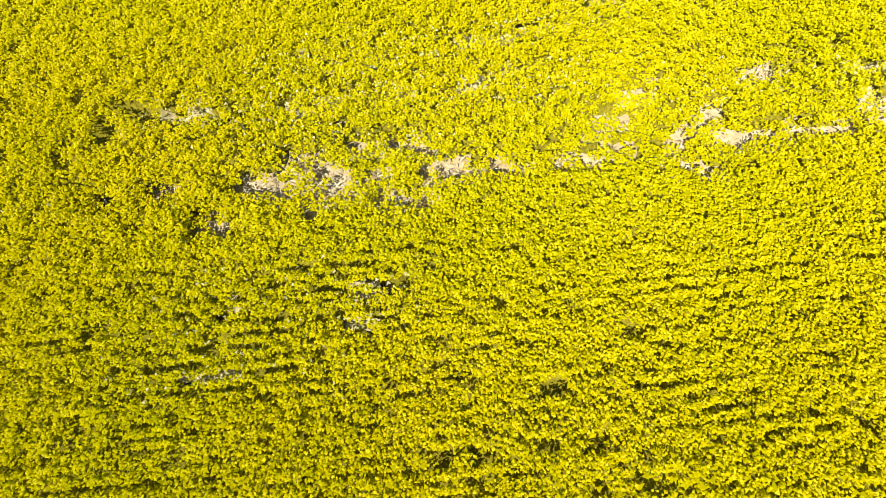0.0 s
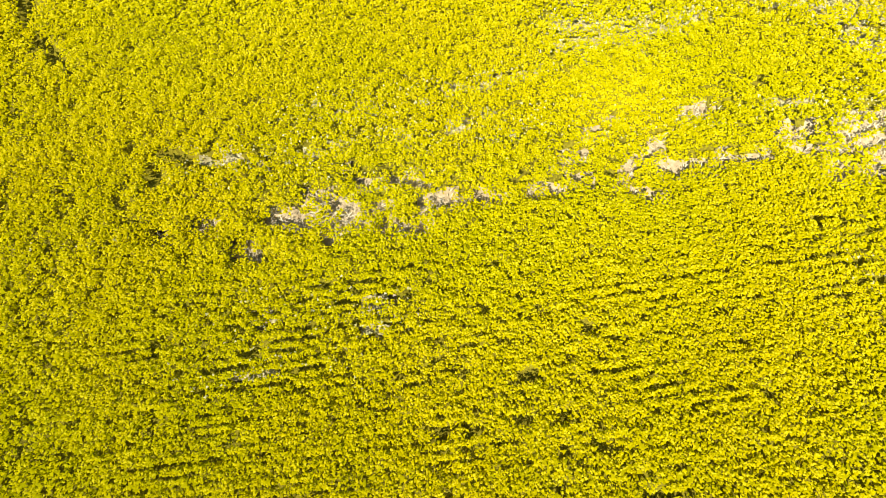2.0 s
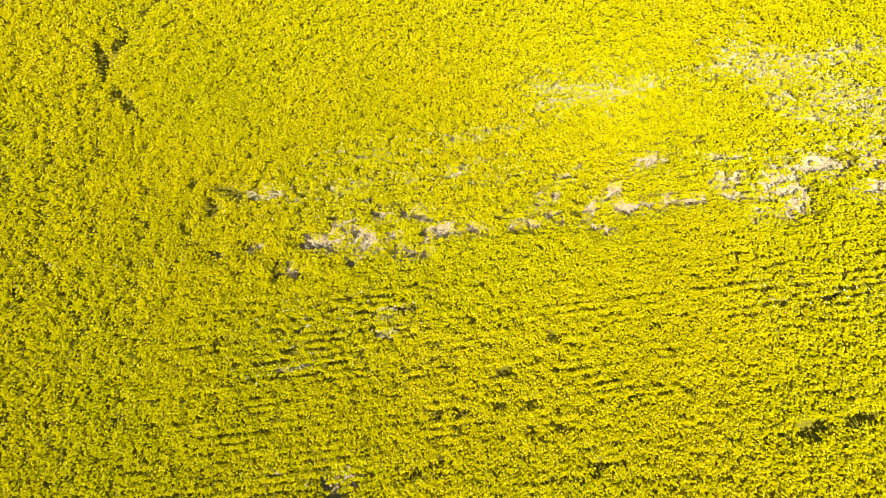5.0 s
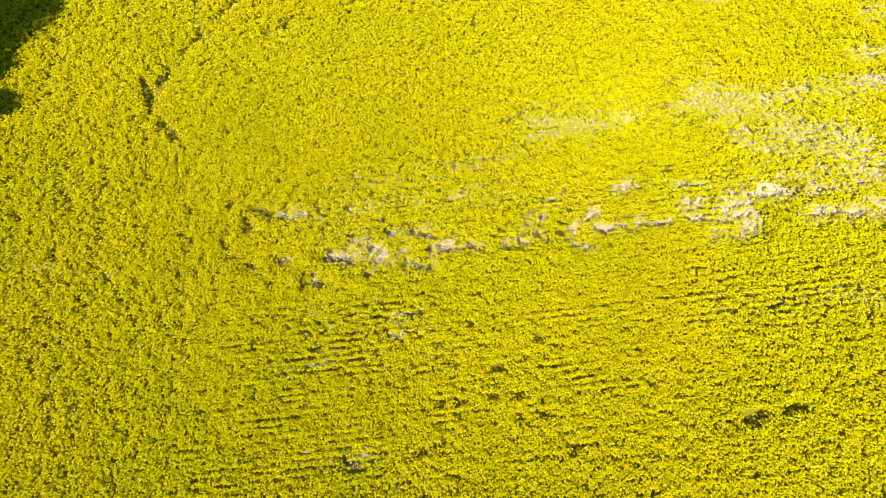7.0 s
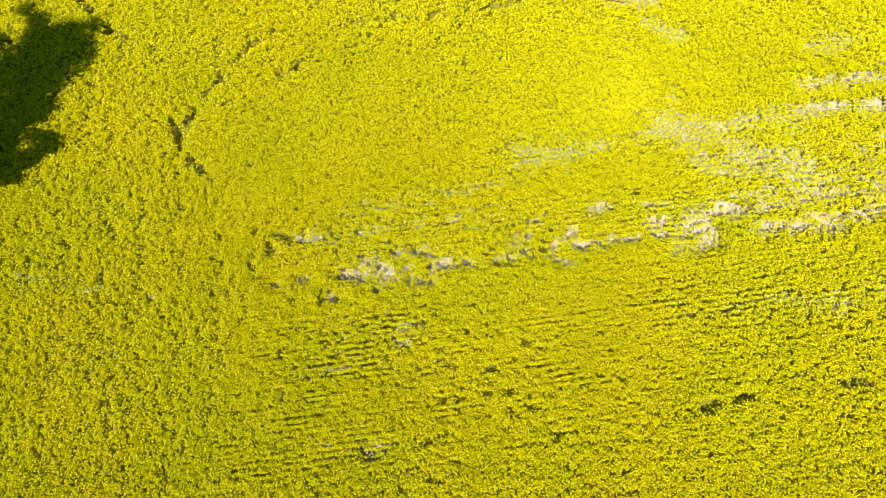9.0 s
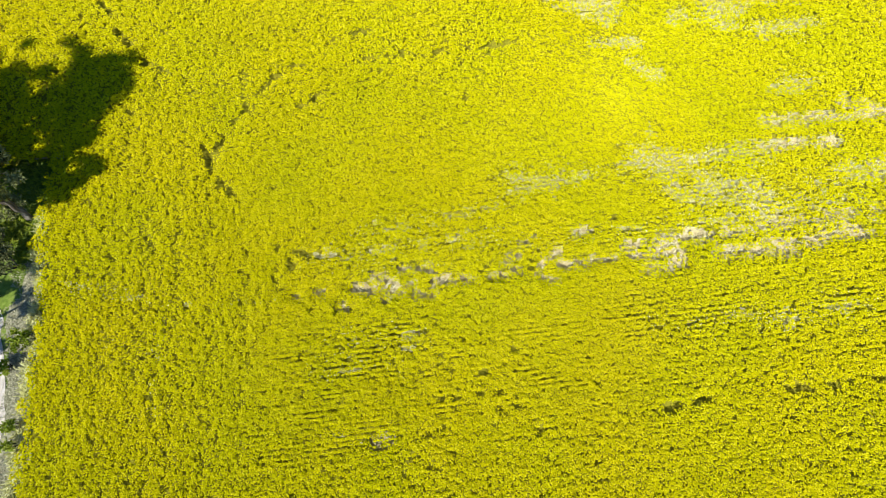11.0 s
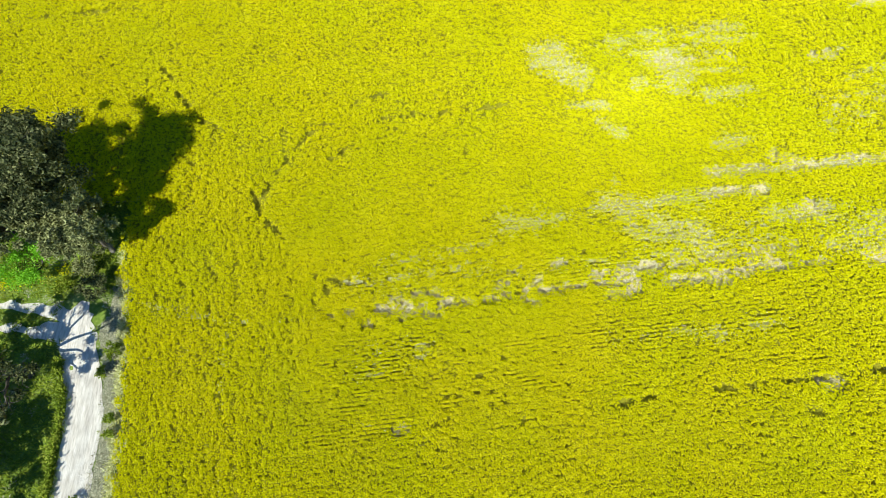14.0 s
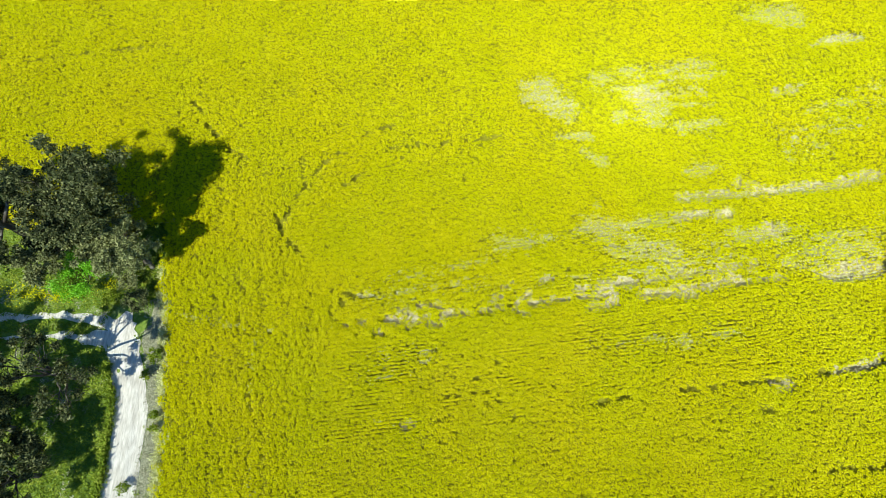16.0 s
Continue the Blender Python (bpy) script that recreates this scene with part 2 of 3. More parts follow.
# weak crop: x0, y0, x1, y1, half width, weakness
THIN_AREA = [
    (-6.4, 5.1, 27.7, 5.5, 0.94, 0.26), (-3.3, 6.8, 7.4, 8.6, 0.76, 0.29), (6.4, 9.5, 23.1, 10.7, 1.15, 0.45), (15.1, 10.8, 22.6, 7.9, 1.35, 0.68), (22.5, 7.3, 42, 7.6, 1.67, 0.38), (24.2, 13.4, 41.2, 14.3, 0.31, 0.92),
    (23.8, 11.6, 28.7, 11.6, 0.31, 0.92), (36.7, 19.4, 47.5, 23.5, 2.40, 0.31), (28.6, 9.3, 34, 9.6, 0.94, 0.38), (26.5, 16.7, 28.1, 16.6, 1.19, 0.43), (30.2, 9.2, 33.5, 9.9, 0.45, 0.58), (26, 0.4, 14.1, -0.2, 1.23, 0.29),
    (16.5, -0.7, 23.1, 0.5, 1.05, 0.27), (-5.2, -2.1, -0.8, -1.1, 1.50, 0.26), (12.4, 26.3, 14.5, 24, 1.51, 0.76), (13.3, 21, 16.5, 20.8, 0.41, 0.92), (15.7, 19.2, 17.7, 17.8, 0.41, 0.48), (18, 27.4, 29.5, 28.2, 1.29, 0.43),
    (22.5, 26, 24, 24.2, 1.27, 0.82), (23.4, 24.2, 29.8, 24.2, 0.25, 0.92), (20.4, 23.7, 19.6, 22.7, 0.50, 0.58), (25.9, 22, 29.9, 21.9, 0.49, 0.58), (21.9, 22.5, 28.5, 20.8, 0.62, 0.34), (36.4, 36.4, 41.1, 35.3, 1.12, 0.58),
    (43.8, 31.7, 47.4, 31.8, 0.34, 0.76), (37.7, 25.2, 39.6, 25.8, 0.42, 0.48), (16.3, 13.3, 16.4, 13.3, 0.47, 0.61), (-23.1, 3.9, -16.6, 2.3, 0.57, 0.23), (-21.4, -0.3, -16.3, -0.5, 0.92, 0.13), (-16.6, 2.1, -8.4, 2.2, 0.19, 0.20),
    (-16.3, 1.5, -15, -11.1, 0.15, 0.29), (36.1, 7.8, 42.8, 9.8, 1.47, 0.38), (36.7, 5, 41.3, 5.5, 0.47, 0.95), (-23.5, -0.2, -22.5, -10.3, 0.26, 0.23), (12.3, 5.6, 22.4, 6.8, 0.52, 0.37), (-3.8, 3.9, 1.9, 4.2, 0.37, 0.22),
    (-6.1, -5.8, -1.6, -6.1, 0.35, 0.17),
]
# wheel marks and missed strips, as dark gaps
GAPS = [
    (20.6, -4.3, 28.4, -3.8), (28.4, -3.8, 32.7, -3.4), (32.7, -3.4, 38.7, -2.6), (-14.4, 12.3, -13.2, 15.3), (-13.2, 15.3, -12.2, 16.9), (-12.2, 16.9, -10.4, 19.1), (-10.4, 19.1, -9.0, 20.3), (-6.7, 22.3, -3.3, 23.4), (-6.0, 18.2, -8.5, 16.4), (-4.0, 20.5, 0.1, 20.8),
    (0.1, 20.8, 8.3, 21.2), (-21.2, 21.7, -19.2, 20.5), (-19.2, 20.5, -17.0, 19.2), (-23.4, 24.5, -21.6, 22.4), (-22.5, -4.3, -22.3, -6.0), (-15.1, 13.6, -14.0, 11.1), (-14.0, 11.1, -12.0, 9.3), (-8.5, 5.3, -8.0, 4.2), (13.8, -5.1, 16.4, -4.6), (30.0, -10.9, 36.6, -10.6),
    (27.2, -6.0, 27.8, -6.1), (-8.5, 5.3, -5.5, 5.1),
    (-26.9, 29.8, -23.1, 24.8), (-45.1, 34.1, -38.7, 35.0), (-38.7, 35.0, -31.0, 35.4),
]


def bare_fields(x, y):
    """How bare the soil is (0 to 1), and how stunted the plants round the bare spots are."""
    ragged = vnoise(x, y, 0.2, 11) * 0.7 + vnoise(x, y, 0.5, 12) * 0.8 + vnoise(x, y, 1.3, 13) * 0.4 - 0.95
    out, halo = np.zeros_like(x), np.zeros_like(x)
    for x0, y0, x1, y1, w, k in BARE_NEAR + BARE_MORE + BARE_FAR:
        near = (np.abs(x - (x0 + x1) / 2) < abs(x1 - x0) / 2 + 3) & (np.abs(y - (y0 + y1) / 2) < abs(y1 - y0) / 2 + 3)
        if near.any():
            d = seg_dist(x[near], y[near], x0, y0, x1, y1)
            long = min(1.0, math.hypot(x1 - x0, y1 - y0) / 2)
            rough_d = d / (w * 1.2) + ragged[near] * (0.8 + 0.7 * long)
            out[near] = np.maximum(out[near], k * np.clip((1.4 - rough_d) * 1.4, 0, 1))
            halo[near] = np.maximum(halo[near], k * np.clip(1.2 - d / (w + 0.42), 0, 1))
    u, v = x * math.cos(ROW) + y * math.sin(ROW), -x * math.sin(ROW) + y * math.cos(ROW)
    out = out * np.clip((vnoise(u / 2, v, 0.3, 14) * 1.2 + vnoise(x, y, 0.14, 16) * 0.5 + vnoise(x, y, 0.9, 15) * 0.4 - 0.6) * 3, 0.12, 1)
    return np.clip(out, 0, 1), np.clip(halo, 0, 1)


def bareness(x, y):
    return bare_fields(x, y)[0]


def weakness(x, y):
    u, v = x * math.cos(ROW) + y * math.sin(ROW), -x * math.sin(ROW) + y * math.cos(ROW)
    ragged = vnoise(u / 3, v, 0.5, 21) * 0.7 + vnoise(u / 3, v, 1.6, 22) * 1.2 - 0.95
    out = np.zeros_like(x)
    for x0, y0, x1, y1, w, k in THIN_AREA:
        near = (np.abs(x - (x0 + x1) / 2) < abs(x1 - x0) / 2 + 7) & (np.abs(y - (y0 + y1) / 2) < abs(y1 - y0) / 2 + 7)
        if near.any():
            d = seg_dist(x[near], y[near], x0, y0, x1, y1) / w + ragged[near] * 0.9
            out[near] = np.maximum(out[near], k * np.clip((2.0 - d) / 1.9, 0, 1))
    return out * np.where(in_headland(x, y), 0.9, np.clip(vnoise(u / 8, v, 0.55, 23) * 1.2 + vnoise(u / 2, v, 0.25, 24) * 0.5 + 0.05, 0.3, 1.15))


# where single plants are missing
HOLES = [
    (-7.0, 5.0), (-6.1, 4.8), (-5.1, 4.9), (-4.3, 4.8), (-3.2, 5.2), (-8.4, 6.2), (-8.4, 4.5), (-8.6, 2.9), (-7.6, 2.3), (-6.7, 1.5),
    (-5.1, 1.5), (-4.4, 1.4), (0.1, 1.4),
]
HOLES_BELOW = [
    (-0.4, -3.0), (0.3, -6.0), (1.3, -5.6), (7.5, -5.9), (6.7, -5.9), (2.1, -4.1), (1.2, -4.1), (4.6, -3.9), (3.3, -2.9), (3.9, -2.7),
    (5.5, -4.0), (6.4, -5.4), (-4.6, -4.1), (-6.9, -3.4), (-1.6, -4.2), (5.6, -4.7), (4.1, -5.6), (10.3, -3.6), (13.1, -5.1), (1.7, -2.5),
    (4.6, -4.8), (5.5, -1.5), (9.4, -1.2), (5.6, -2.7), (7.1, -2.9), (-4.6, -2.4), (-4.2, -1.6), (-7.1, -1.3), (-1.8, -4.5), (-0.7, -1.2),
]


def gap_field(x, y):
    """True where a plant is missing: wheel marks, missed strips and chance gaps along the rows."""
    out = np.zeros(len(x), bool)
    broken = vnoise(x, y, 0.5, 31)
    for x0, y0, x1, y1 in GAPS:
        near = (np.abs(x - (x0 + x1) / 2) < abs(x1 - x0) / 2 + 1) & (np.abs(y - (y0 + y1) / 2) < abs(y1 - y0) / 2 + 1)
        if near.any():
            out[near] |= (seg_dist(x[near], y[near], x0, y0, x1, y1) < 0.09 + 0.45 * broken[near] * vnoise(x[near], y[near], 0.22, 32)) & (broken[near] > 0.38)
    u, v = x * math.cos(ROW) + y * math.sin(ROW), -x * math.sin(ROW) + y * math.cos(ROW)
    chance = vnoise(u / 2.4, v, 0.13, 41)
    often = vnoise(x, y, 3.5, 42) * 0.7 + 0.3 * vnoise(x, y, 1.1, 43) + 0.35 * np.exp(-((x - 2.2) / 6.5) ** 2 - ((y + 4.3) / 3.0) ** 2) + 0.34 * np.exp(-(seg_dist(x, y, -8.6, 3.5, 6.5, 3.1) / 0.9) ** 2)
    for hx, hy in HOLES + HOLES_BELOW:
        near = (np.abs(x - hx) < 0.6) & (np.abs(y - hy) < 0.6)
        a, b = (x[near] - hx) * math.cos(ROW) + (y[near] - hy) * math.sin(ROW), -(x[near] - hx) * math.sin(ROW) + (y[near] - hy) * math.cos(ROW)
        out[near] |= np.hypot(a / 1.6, b) < 0.09 + 0.13 * broken[near]
    return out | (chance > 1.10 - 0.34 * often)


# the strip that is planted with single flower heads, and the part of it that the lens passes nearest
def in_view(x, y):
    return (y > -13.6) & (y < 44.6 - 0.07 * (x + 51)) & (x > -36.5 - 0.3 * (y + 11)) & (x < 36 + 0.34 * (y + 13))


def in_near(x, y):
    return (np.abs(x - 1) < 12.5 + 0.3 * y) & (y > -6.5) & (y < 10.5)


def rows_of_points(angle, per_metre, spread):
    """Points scattered along parallel rows over the whole strip."""
    reach = 75.0
    n = int(2 * reach / SPACING)
    m = int(2 * reach * per_metre)
    v = (np.arange(n) - n / 2)[:, None] * SPACING + np.zeros((n, m))
    u = (np.arange(m) + rng.uniform(-0.45, 0.45, (n, m))) / per_metre - reach
    u, v = u.ravel(), v.ravel()
    tight = 1 - 0.5 * np.exp(-((v + 3.5) / 6.5) ** 2) * np.clip(2.4 * vnoise(u / 3, v, 0.32, 7) - 0.9, 0, 1)
    v = v + rng.normal(0, spread, n * m) * (0.65 + 0.8 * vnoise(u, v, 4.5, 5)) * tight
    x, y = u * math.cos(angle) - v * math.sin(angle), u * math.sin(angle) + v * math.cos(angle)
    keep = in_view(x, y)
    return x[keep], y[keep]


def field_points(per_metre, spread):
    x, y = rows_of_points(ROW, per_metre, spread)
    keep = ~in_headland(x, y) & in_crop(x, y)
    x, y = x[keep], y[keep]
    a, b = rows_of_points(HEAD, per_metre, spread * 1.5)
    keep = in_headland(a, b) & in_crop(a, b)
    return np.concatenate((x, a[keep])), np.concatenate((y, b[keep]))


def cones(x, y, z, r, tall, rim, tilt):
    """A cluster of petals each: a low ragged cone with a rim of that many points."""
    n = len(x)
    ang = np.arange(rim) * 2 * np.pi / rim + rng.uniform(0, 6.3, (n, 1)) + rng.normal(0, 0.25, (n, rim))
    rad = r[:, None] * rng.uniform(0.6, 1.25, (n, rim))
    v = np.empty((n, rim + 1, 3))
    dx, dy = rad * np.cos(ang), rad * np.sin(ang)
    tx, ty = rng.normal(0, tilt, (n, 1)), rng.normal(0, tilt, (n, 1))
    v[:, :rim, 0], v[:, :rim, 1] = x[:, None] + dx, y[:, None] + dy
    v[:, :rim, 2] = z[:, None] + dx * tx + dy * ty + rng.normal(0, 0.012, (n, rim))
    v[:, rim, 0], v[:, rim, 1], v[:, rim, 2] = x, y, z + tall
    i = np.arange(rim)
    f = np.stack((i, (i + 1) % rim, np.full(rim, rim)), 1)
    f = f[None] + (np.arange(n) * (rim + 1))[:, None, None]
    return v.reshape(-1, 3), f.reshape(-1, 3)


def blades(x, y, z, length, width, lean, up=1.0):
    """One bent triangle pair a blade or leaf, standing or leaning in a random direction."""
    n = len(x)
    a = rng.uniform(0, 6.283, n)
    sx, sy = -np.sin(a) * width / 2, np.cos(a) * width / 2
    lx, ly, lz = np.cos(a) * length * lean, np.sin(a) * length * lean, length * up
    v = np.empty((n, 4, 3))
    v[:, 0] = np.stack((x, y, z), 1)
    v[:, 1] = np.stack((x + lx * 0.5 + sx, y + ly * 0.5 + sy, z + lz * 0.65), 1)
    v[:, 2] = np.stack((x + lx * 0.5 - sx, y + ly * 0.5 - sy, z + lz * 0.65), 1)
    v[:, 3] = np.stack((x + lx, y + ly, z + lz * 0.8), 1)
    f = np.array([[0, 2, 1], [1, 2, 3]])[None] + (np.arange(n) * 4)[:, None, None]
    return v.reshape(-1, 3), f.reshape(-1, 3)


def joined(*pieces):
    vs, fs, k = [], [], 0
    for v, f in pieces:
        vs.append(v)
        fs.append(f + k)
        k += len(v)
    return np.concatenate(vs), np.concatenate(fs)


# ---- ground ----
def sheet(name, xs, ys, height, mat):
    gx, gy = np.meshgrid(np.array(xs, float), np.array(ys, float))
    z = height(gx.ravel(), gy.ravel())
    v = np.stack((gx.ravel(), gy.ravel(), z), 1)
    w, h = len(xs), len(ys)
    a = (np.arange(h - 1)[:, None] * w + np.arange(w - 1)).ravel()
    f = np.concatenate((np.stack((a, a + 1, a + w + 1), 1), np.stack((a, a + w + 1, a + w), 1)))
    me = tri_mesh(name, v, f, mat)
    me.polygons.foreach_set("use_smooth", np.ones(len(f), bool))
    return me


span = lambda lo, hi, step: list(np.arange(lo, hi, step))
gxs = [-3000, -800, -300, -120] + span(-60, 60, 0.7) + [120, 300, 800, 3000]
gys = [-3000, -800, -300, -120] + span(-30, 60, 0.7) + [120, 300, 800, 3000]
ground = new("ground", sheet("ground", gxs, gys, lambda x, y: (vnoise(x, y, 0.9, 51) - 0.6) * 0.08 * ((np.abs(x) < 70) & (np.abs(y) < 70)), SOIL))
tagged(ground, "pale dry sandy soil under the crop", "ground", kind="structure")


def strip(name, pts, widths, mat, z, ruts=0.0, edge=0.25, seed=1, step=0.35, cols=15):
    """A band of ground along a line of points, with ragged edges and wheel ruts."""
    p = np.array(pts, float)
    d = np.concatenate(([0], np.cumsum(np.hypot(*np.diff(p, axis=0).T))))
    s = np.arange(0, d[-1], step)
    cx, cy, w = np.interp(s, d, p[:, 0]), np.interp(s, d, p[:, 1]), np.interp(s, d, widths)
    for _ in range(8):
        cx[1:-1] = (cx[:-2] + 2 * cx[1:-1] + cx[2:]) / 4
        cy[1:-1] = (cy[:-2] + 2 * cy[1:-1] + cy[2:]) / 4
    tx, ty = np.gradient(cx), np.gradient(cy)
    L = np.hypot(tx, ty)
    nx, ny = -ty / L, tx / L
    c = np.linspace(-1, 1, cols)
    off = c[None] * w[:, None] / 2
    jag = (vnoise(s, s * 0, 0.8, seed)[:, None] - 0.5) * edge * (c[None] < 0) + (vnoise(s, s * 0 + 9, 0.8, seed + 1)[:, None] - 0.5) * edge * (c[None] > 0)
    off = off + jag * np.abs(c[None]) ** 3
    x, y = cx[:, None] + nx[:, None] * off, cy[:, None] + ny[:, None] * off
    rut = -ruts * (np.exp(-((np.abs(c) - 0.5) / 0.17) ** 2))[None]
    zz = z + rut + (vnoise(x.ravel(), y.ravel(), 0.5, seed + 2).reshape(x.shape) - 0.5) * 0.03 - 0.03 * np.abs(c[None]) ** 4
    v = np.stack((x.ravel(), y.ravel(), zz.ravel()), 1)
    a = (np.arange(len(s) - 1)[:, None] * cols + np.arange(cols - 1)).ravel()
    f = np.concatenate((np.stack((a, a + cols + 1, a + 1), 1), np.stack((a, a + cols, a + cols + 1), 1)))
    me = tri_mesh(name, v, f, mat)
    me.polygons.foreach_set("use_smooth", np.ones(len(f), bool))
    return me


# grassy verge beside the field
vy = np.concatenate((np.array([-300, -120]), np.arange(-40, 14.0, 0.4)))
right = crop_edge(vy) + 0.9
lefts = np.full(len(vy), -300.0)
cols_v = np.linspace(0, 1, 40) ** 0.35
vx = lefts[:, None] + (right - lefts)[:, None] * cols_v[None]
top = vy[:, None] + 0 * vx
vz = 0.05 + (vnoise(vx.ravel(), top.ravel(), 0.8, 61) - 0.5) * 0.08
vv = np.stack((vx.ravel(), top.ravel(), vz), 1)
ka = (np.arange(len(vy) - 1)[:, None] * 40 + np.arange(39)).ravel()
vf = np.concatenate((np.stack((ka, ka + 1, ka + 41), 1), np.stack((ka, ka + 41, ka + 40), 1)))
verge = tagged(new("verge_ground", tri_mesh("verge_ground", vv, vf, VERGE)), "rough green and dry turf beside the track", "verge", kind="structure")

TRACK_LINE = [
    (-20.7, -72.7), (-25.3, -29.9), (-26.4, -12.1), (-26.3, -8.5), (-26.4, -5.9), (-26.7, -2.9), (-27.9, 0.4), (-28.8, 2.5), (-28.2, 4.8),
]
road = tagged(new("track", strip("track", TRACK_LINE, [3.2, 3.2, 3.1, 3.0, 2.8, 2.9, 2.9, 3.0, 0.6], TRACK, 0.13, 0.05, 0.4, 71)), "pale sandy dirt track with wheel ruts", "track", kind="structure")
wheel_a = tagged(new("wheel_track", strip("wheel_track", [(-27.5, 3.0), (-29.9, 3.7), (-33.4, 4.4), (-40.3, 4.5), (-63.1, 4.4), (-226.7, 4.9)], [1.4, 1.1, 0.75, 0.65, 0.65, 0.65], TRACK, 0.12, 0.0, 0.6, 74)), "worn sandy wheel track through the grass", "track", kind="structure")
wheel_b = tagged(new("wheel_track", strip("wheel_track", [(-28.0, 1.7), (-30.5, 2.2), (-34.8, 2.6), (-39.8, 2.6), (-62.9, 2.4), (-224.6, 2.7)], [1.8, 1.1, 0.5, 0.4, 0.4, 0.4], TRACK, 0.115, 0.0, 0.6, 77)), "worn sandy wheel track through the grass", "track", kind="structure")

strip_ground = tagged(new("verge_strip", strip("verge_strip", [(-22.9, -19.6), (-24.3, -11.6), (-24.2, -6.1), (-24.7, -1.9), (-25.6, 1.5), (-25.1, 3.9), (-25.5, 6.1)], [1.6, 1.6, 1.5, 1.4, 1.8, 1.6, 0.6], DIRT, 0.11, 0.0, 0.8, 83)), "stony grey strip of dirt between track and crop", "verge", kind="structure")

# ---- crop ----
def plants():
    """Single plants along the drill rows: place, height and vigour, with those left out that failed."""
    x, y = field_points(8.2, 0.075)
    (bare, halo), weak, missing = bare_fields(x, y), weakness(x, y), gap_field(x, y)
    drill = 0.5 + 0.5 * np.cos((-x * math.sin(HEAD) + y * math.cos(HEAD)) * 6.283 / 2.15)
    head = in_headland(x, y)
    along, across = x * math.cos(ROW) + y * math.sin(ROW), -x * math.sin(ROW) + y * math.cos(ROW)
    lush = vnoise(x, y, 6.0, 91) * 0.5 + vnoise(along / 3, across, 0.9, 92) * 0.5
    keep = (rng.random(len(x)) > bare * 0.92) & ~missing & (rng.random(len(x)) > weak * 0.55) & (rng.random(len(x)) < 0.9 + 0.25 * lush - 0.3 * drill ** 3 * head - 0.18 * np.clip((y - 14) / 8, 0, 1))
    x, y, halo, weak, lush = (q[keep] for q in (x, y, halo, weak, lush))
    tall = (0.9 + 0.1 * lush + rng.normal(0, 0.075, len(x))) * (1 - 0.2 * weak - 0.45 * halo)
    along, across = x * math.cos(ROW) + y * math.sin(ROW), -x * math.sin(ROW) + y * math.cos(ROW)
    open_rows = np.exp(-((across + 3.5) / 6.5) ** 2) * np.clip(2.4 * vnoise(along / 3, across, 0.32, 7) - 0.9, 0, 1) + 1.1 * weak
    squash = np.where(in_headland(x, y), 1.0, 1 - 0.5 * np.clip(open_rows, 0, 1))
    return x, y, tall, squash, np.clip(1 + 0.1 * np.clip((y - 14) / 8, 0, 1) - 0.75 * weak - 0.2 * halo + rng.normal(0, 0.12, len(x)), 0.3, 1.3)


def racemes(px, py, tall, squash, vigour, count, spread, drop, r0, r1, rim, peak, tilt):
    """Flower spikes round each plant's middle, the outer ones lower."""
    n = len(px)
    a = rng.uniform(0, 6.283, (n, 1)) + np.arange(count) * 6.283 / count + rng.normal(0, 0.4, (n, count))
    d = spread * np.sqrt(rng.random((n, count))) * vigour[:, None]
    z = tall[:, None] - drop * (d / spread) ** 1.5 + rng.normal(0, 0.035, (n, count))
    r = rng.uniform(r0, r1, (n, count)) * (0.6 + 0.4 * vigour[:, None])
    x, y = px[:, None] + d * np.cos(a), py[:, None] + d * np.sin(a) * squash[:, None]
    return cones(x.ravel(), y.ravel(), z.ravel(), r.ravel(), peak, rim, tilt)


px, py, tall, squash, vigour = plants()
jx, jy = px + rng.normal(0, 1.5, len(px)), py + rng.normal(0, 1.5, len(px))
near = in_near(jx, jy)
middle = ~near & (np.abs(jx - 2) < 27) & (jy < 18)
far = ~near & ~middle
pick = lambda zone: (px[zone], py[zone], tall[zone], squash[zone], vigour[zone])
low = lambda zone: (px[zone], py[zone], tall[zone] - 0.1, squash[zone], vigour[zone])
flowers = new("canola_flowers", tri_mesh("canola_flowers", *joined(
    racemes(*pick(near), 9, 0.17, 0.12, 0.029, 0.046, 4, 0.04, 0.25),
    racemes(*pick(middle), 4, 0.15, 0.11, 0.048, 0.07, 3, 0.05, 0.25),
    racemes(*pick(far), 3, 0.14, 0.1, 0.06, 0.085, 3, 0.06, 0.25)), PETAL))
tagged(flowers, "dense yellow canola flower heads in full bloom", "canola", kind="stuff")

# side shoots below the heads, with flowers and green pods, coloured darker for shade
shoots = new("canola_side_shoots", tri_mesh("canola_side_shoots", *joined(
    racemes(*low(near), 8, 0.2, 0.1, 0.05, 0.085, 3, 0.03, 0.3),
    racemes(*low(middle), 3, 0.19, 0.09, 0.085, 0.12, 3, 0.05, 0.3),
    racemes(*low(far), 2, 0.18, 0.08, 0.1, 0.14, 3, 0.06, 0.35)), SHOOT_SHADED))
tagged(shoots, "canola side shoots below the heads, yellow darkened as if shaded", "canola", kind="stuff")

